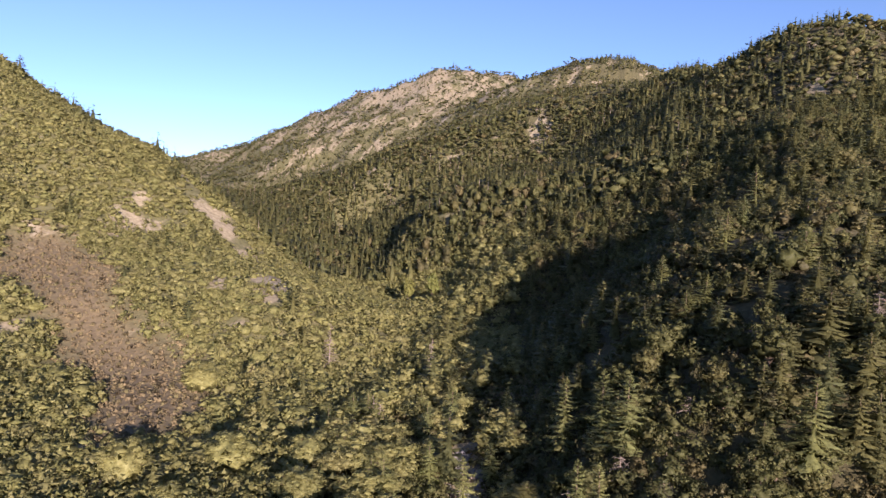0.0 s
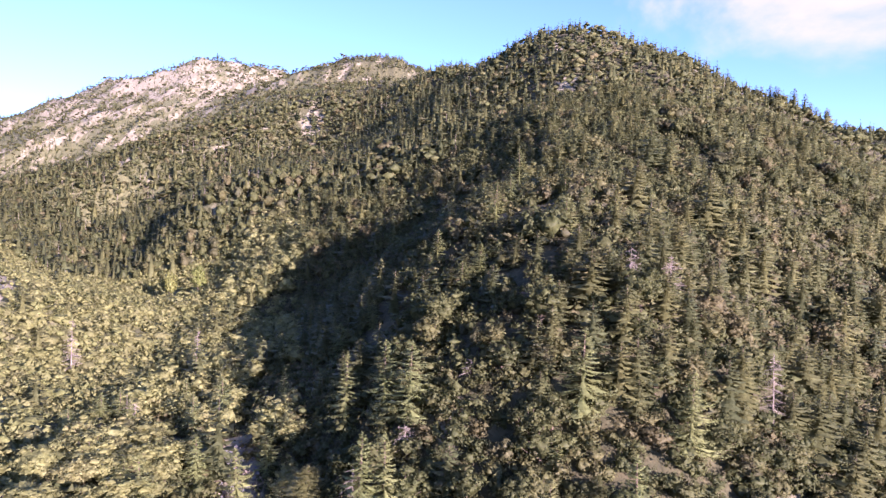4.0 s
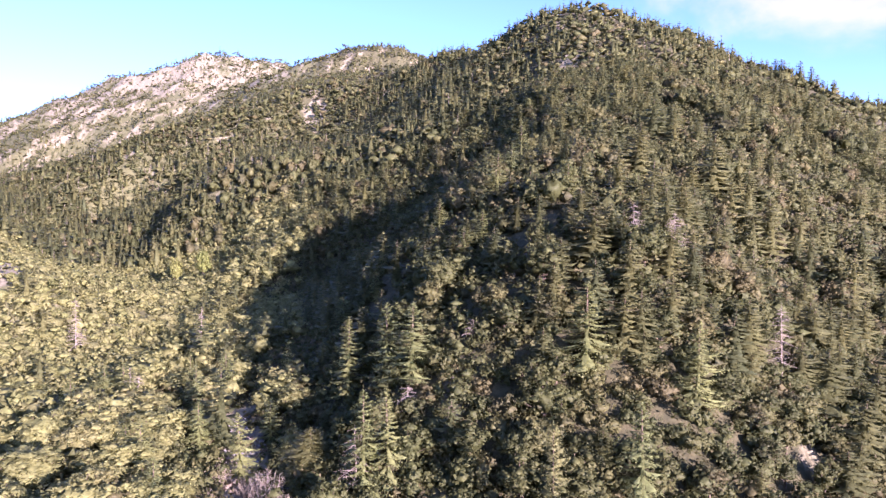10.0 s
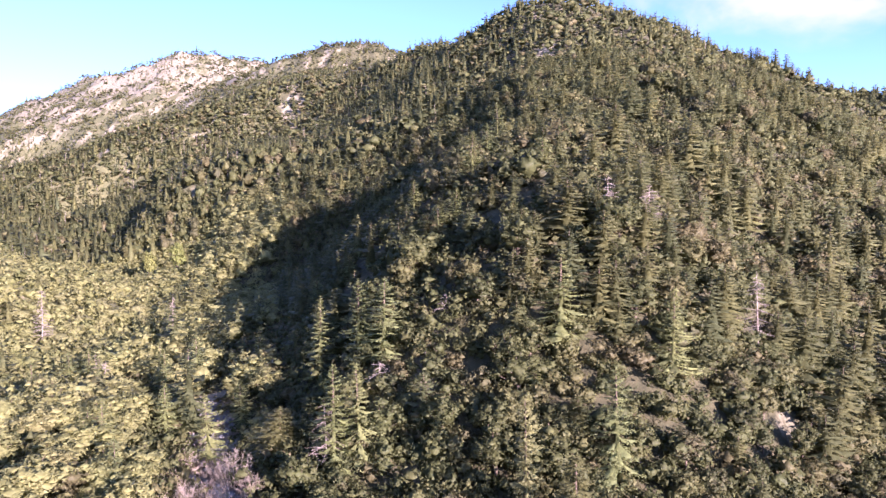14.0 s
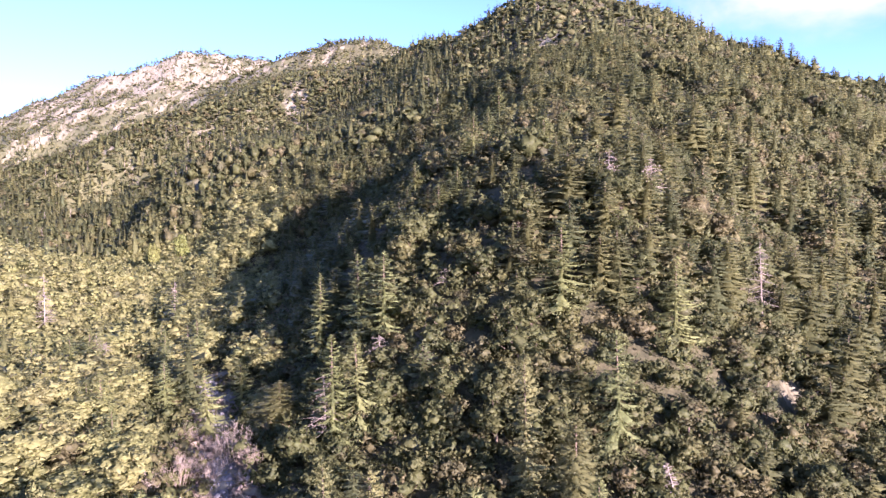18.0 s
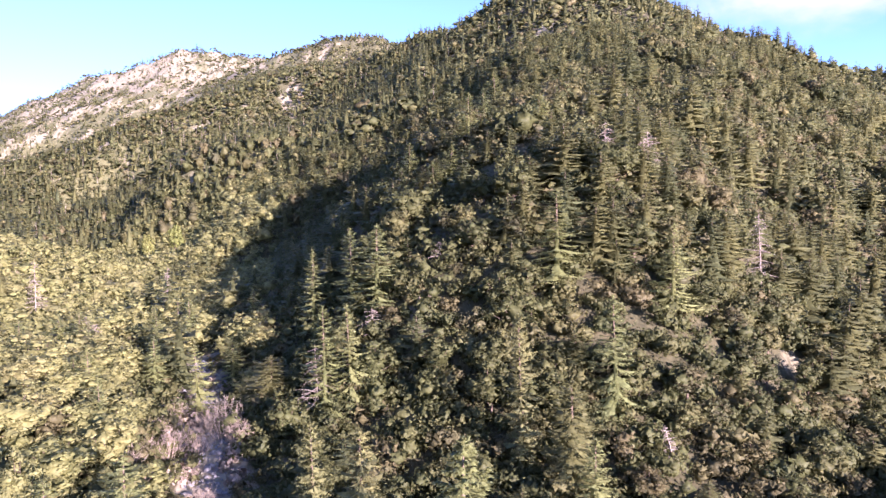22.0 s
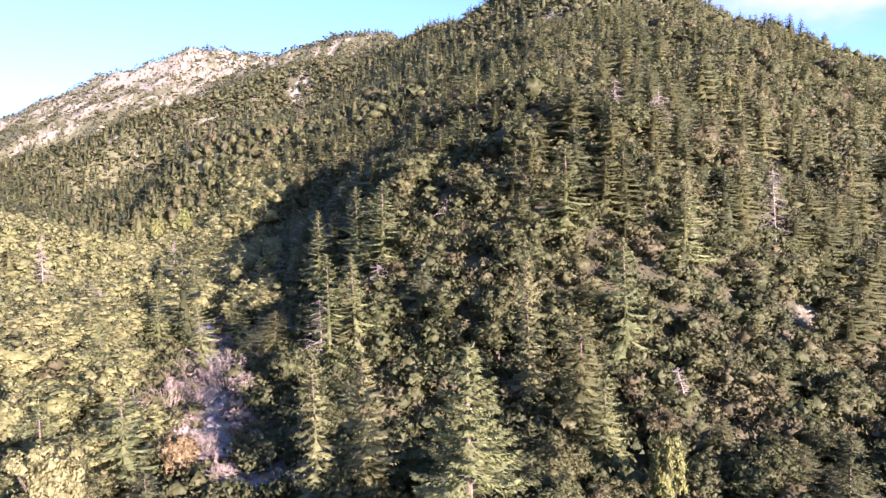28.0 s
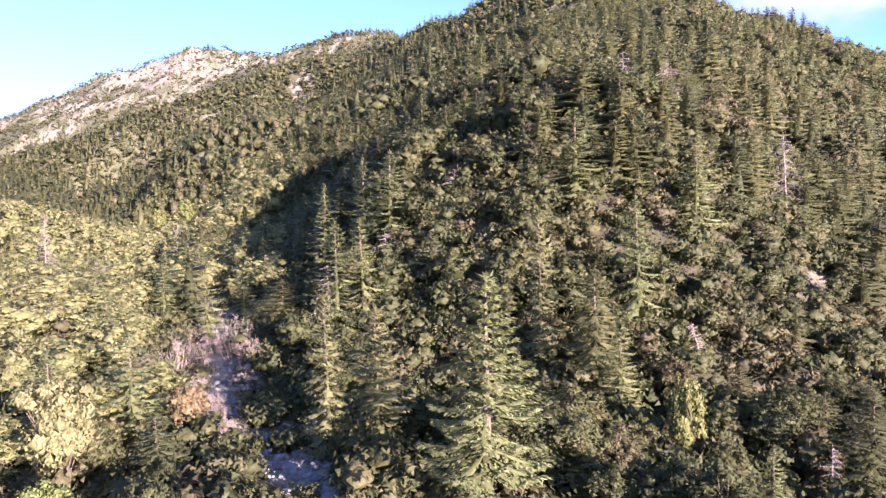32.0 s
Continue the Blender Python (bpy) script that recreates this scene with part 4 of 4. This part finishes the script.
    stuff("western_brush", "yellow-green brush covering the western slope", DOMES, x[a], y[a], rs.uniform(1.2, 2.4, a.sum()), CHAPARRAL, rs)
    x, y = x[~a], y[~a]
    wx = np.repeat([c[0] for c in CREEK[3:7]], 12) + rs.choice([-1, 1], 48) * rs.uniform(5.5, 13, 48)
    wy = np.repeat([c[1] for c in CREEK[3:7]], 12) + rs.normal(0, 11, 48)
    x, y = np.concatenate([x, wx]), np.concatenate([y, wy])
    a = (y < 160) & (x > -70)
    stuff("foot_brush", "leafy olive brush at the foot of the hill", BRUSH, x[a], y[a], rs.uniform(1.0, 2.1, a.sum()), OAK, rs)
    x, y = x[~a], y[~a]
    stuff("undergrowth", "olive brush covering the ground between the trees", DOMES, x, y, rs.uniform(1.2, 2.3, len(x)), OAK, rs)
    # dry brush
    x, y = jittered(-470, -130, 130, 340, 2.5, rs)
    keep = rs.rand(len(x)) < west_brush(x, y) * 1.5
    x, y = x[keep], y[keep]
    stuff("dry_brush", "grey-brown leafless brush on the western slope", TWIGS, x, y, rs.uniform(0.5, 1.2, len(x)), DRY, rs)


def far_slopes():
    rs = np.random.RandomState(6)
    x, y = jittered(-1900, 620, 300, 2000, 6.6, rs)
    r = np.hypot(x, y)
    keep = (np.abs(np.arctan2(x + 60, y)) < 0.86) & (r > 430) & ((y > 455) | (x > 330))
    x, y = x[keep], y[keep]
    keep = faces_valley(x, y, 14.0)
    x, y = x[keep], y[keep]
    bare = bareness(x, y) + waves(x, y, 60, 91, 4) * 0.22
    keep = rs.rand(len(x)) > np.clip((bare - np.where(y > 850, 0.24, 0.3)) * 1.4, 0.02, 0.5)
    x, y = x[keep], y[keep]
    r = np.hypot(x, y)
    # Fir cover thickened in this band stands in for a shadow across the slope.
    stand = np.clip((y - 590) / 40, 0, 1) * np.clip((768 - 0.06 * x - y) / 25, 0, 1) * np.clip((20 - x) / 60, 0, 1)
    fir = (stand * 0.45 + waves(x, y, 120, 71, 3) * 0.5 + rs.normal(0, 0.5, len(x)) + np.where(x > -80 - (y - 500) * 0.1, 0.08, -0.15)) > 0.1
    h = np.where(fir, rs.triangular(6, 9, 16, len(x)), rs.uniform(3.5, 8, len(x))) * np.where(r > 900, 0.85, np.where((y < 700) & (x < 0), 1.55, 1.2))
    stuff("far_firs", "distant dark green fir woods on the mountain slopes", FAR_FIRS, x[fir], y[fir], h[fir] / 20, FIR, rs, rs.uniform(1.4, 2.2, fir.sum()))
    pale = ~fir & (x < -60) & (y < 640)
    stuff("far_oaks", "distant olive green oak scrub on the slopes", FAR_OAKS, x[~fir & ~pale], y[~fir & ~pale], h[~fir & ~pale] / 7.0, OAK, rs, rs.uniform(1.0, 1.5, (~fir & ~pale).sum()))
    stuff("far_valley_oaks", "distant olive oaks at the valley's head", VALE_OAKS, x[pale], y[pale], h[pale] / 8.5, OAK, rs)
    a = np.where((r < 1150) & (rs.rand(len(x)) < np.where((x < -60) & (y < 800), 0.08, 0.015)))[0]
    v, f, t, q = scattered([snag_parts(400 + s, 3, 12.0, 1.0, 0) for s in range(4)], x[a] + 2, y[a] - 2, land(x[a] + 2, y[a] - 2), rs.uniform(0.6, 1.25, len(a)), rs)
    tagged(new("far_dead_trunks", mesh_of("far_dead_trunks", v, f, t, DEADWOOD)), "grey dead trunks standing on the far slopes", "woods", kind="stuff")


def far_brush():
    """Brush that closes the ground between the farther trees."""
    rs = np.random.RandomState(8)
    x, y = jittered(-560, 60, 470, 860, 6.0, rs)
    keep = (bareness(x, y) < 0.42) & (np.abs(np.arctan2(x + 60, y)) < 0.8)
    x, y = x[keep], y[keep]
    keep = faces_valley(x, y, 4.0)
    stuff("far_brush", "olive brush between the trees of the farther slopes", DOMES, x[keep], y[keep], rs.uniform(1.3, 2.6, keep.sum()), OAK, rs)


def ridge_firs():
    """Firs that stand out against the sky on the two shoulders of the hill."""
    rs = np.random.RandomState(9)
    for x0, y0, x1, y1, count, low, high in ((262, 604, 430, 596, 30, 13, 23), (330, 590, 470, 640, 14, 14, 24), (-4, 778, 92, 668, 14, 9, 15)):
        for i in range(count):
            u = (i + rs.rand()) / count
            x, y = x0 + u * (x1 - x0) + rs.normal(0, 3), y0 + u * (y1 - y0) + rs.normal(0, 5)
            h = rs.triangular(low, (low + high) / 2, high)
            grow("fir", 1, int(rs.randint(0, 50)), x, y, float(land(x, y)) - 0.3, h, h * rs.uniform(0.36, 0.52), "tall dark fir standing against the sky on the ridge", rs.uniform(0, 360), group="ridge firs")


hillside()
far_slopes()
far_brush()
ridge_firs()
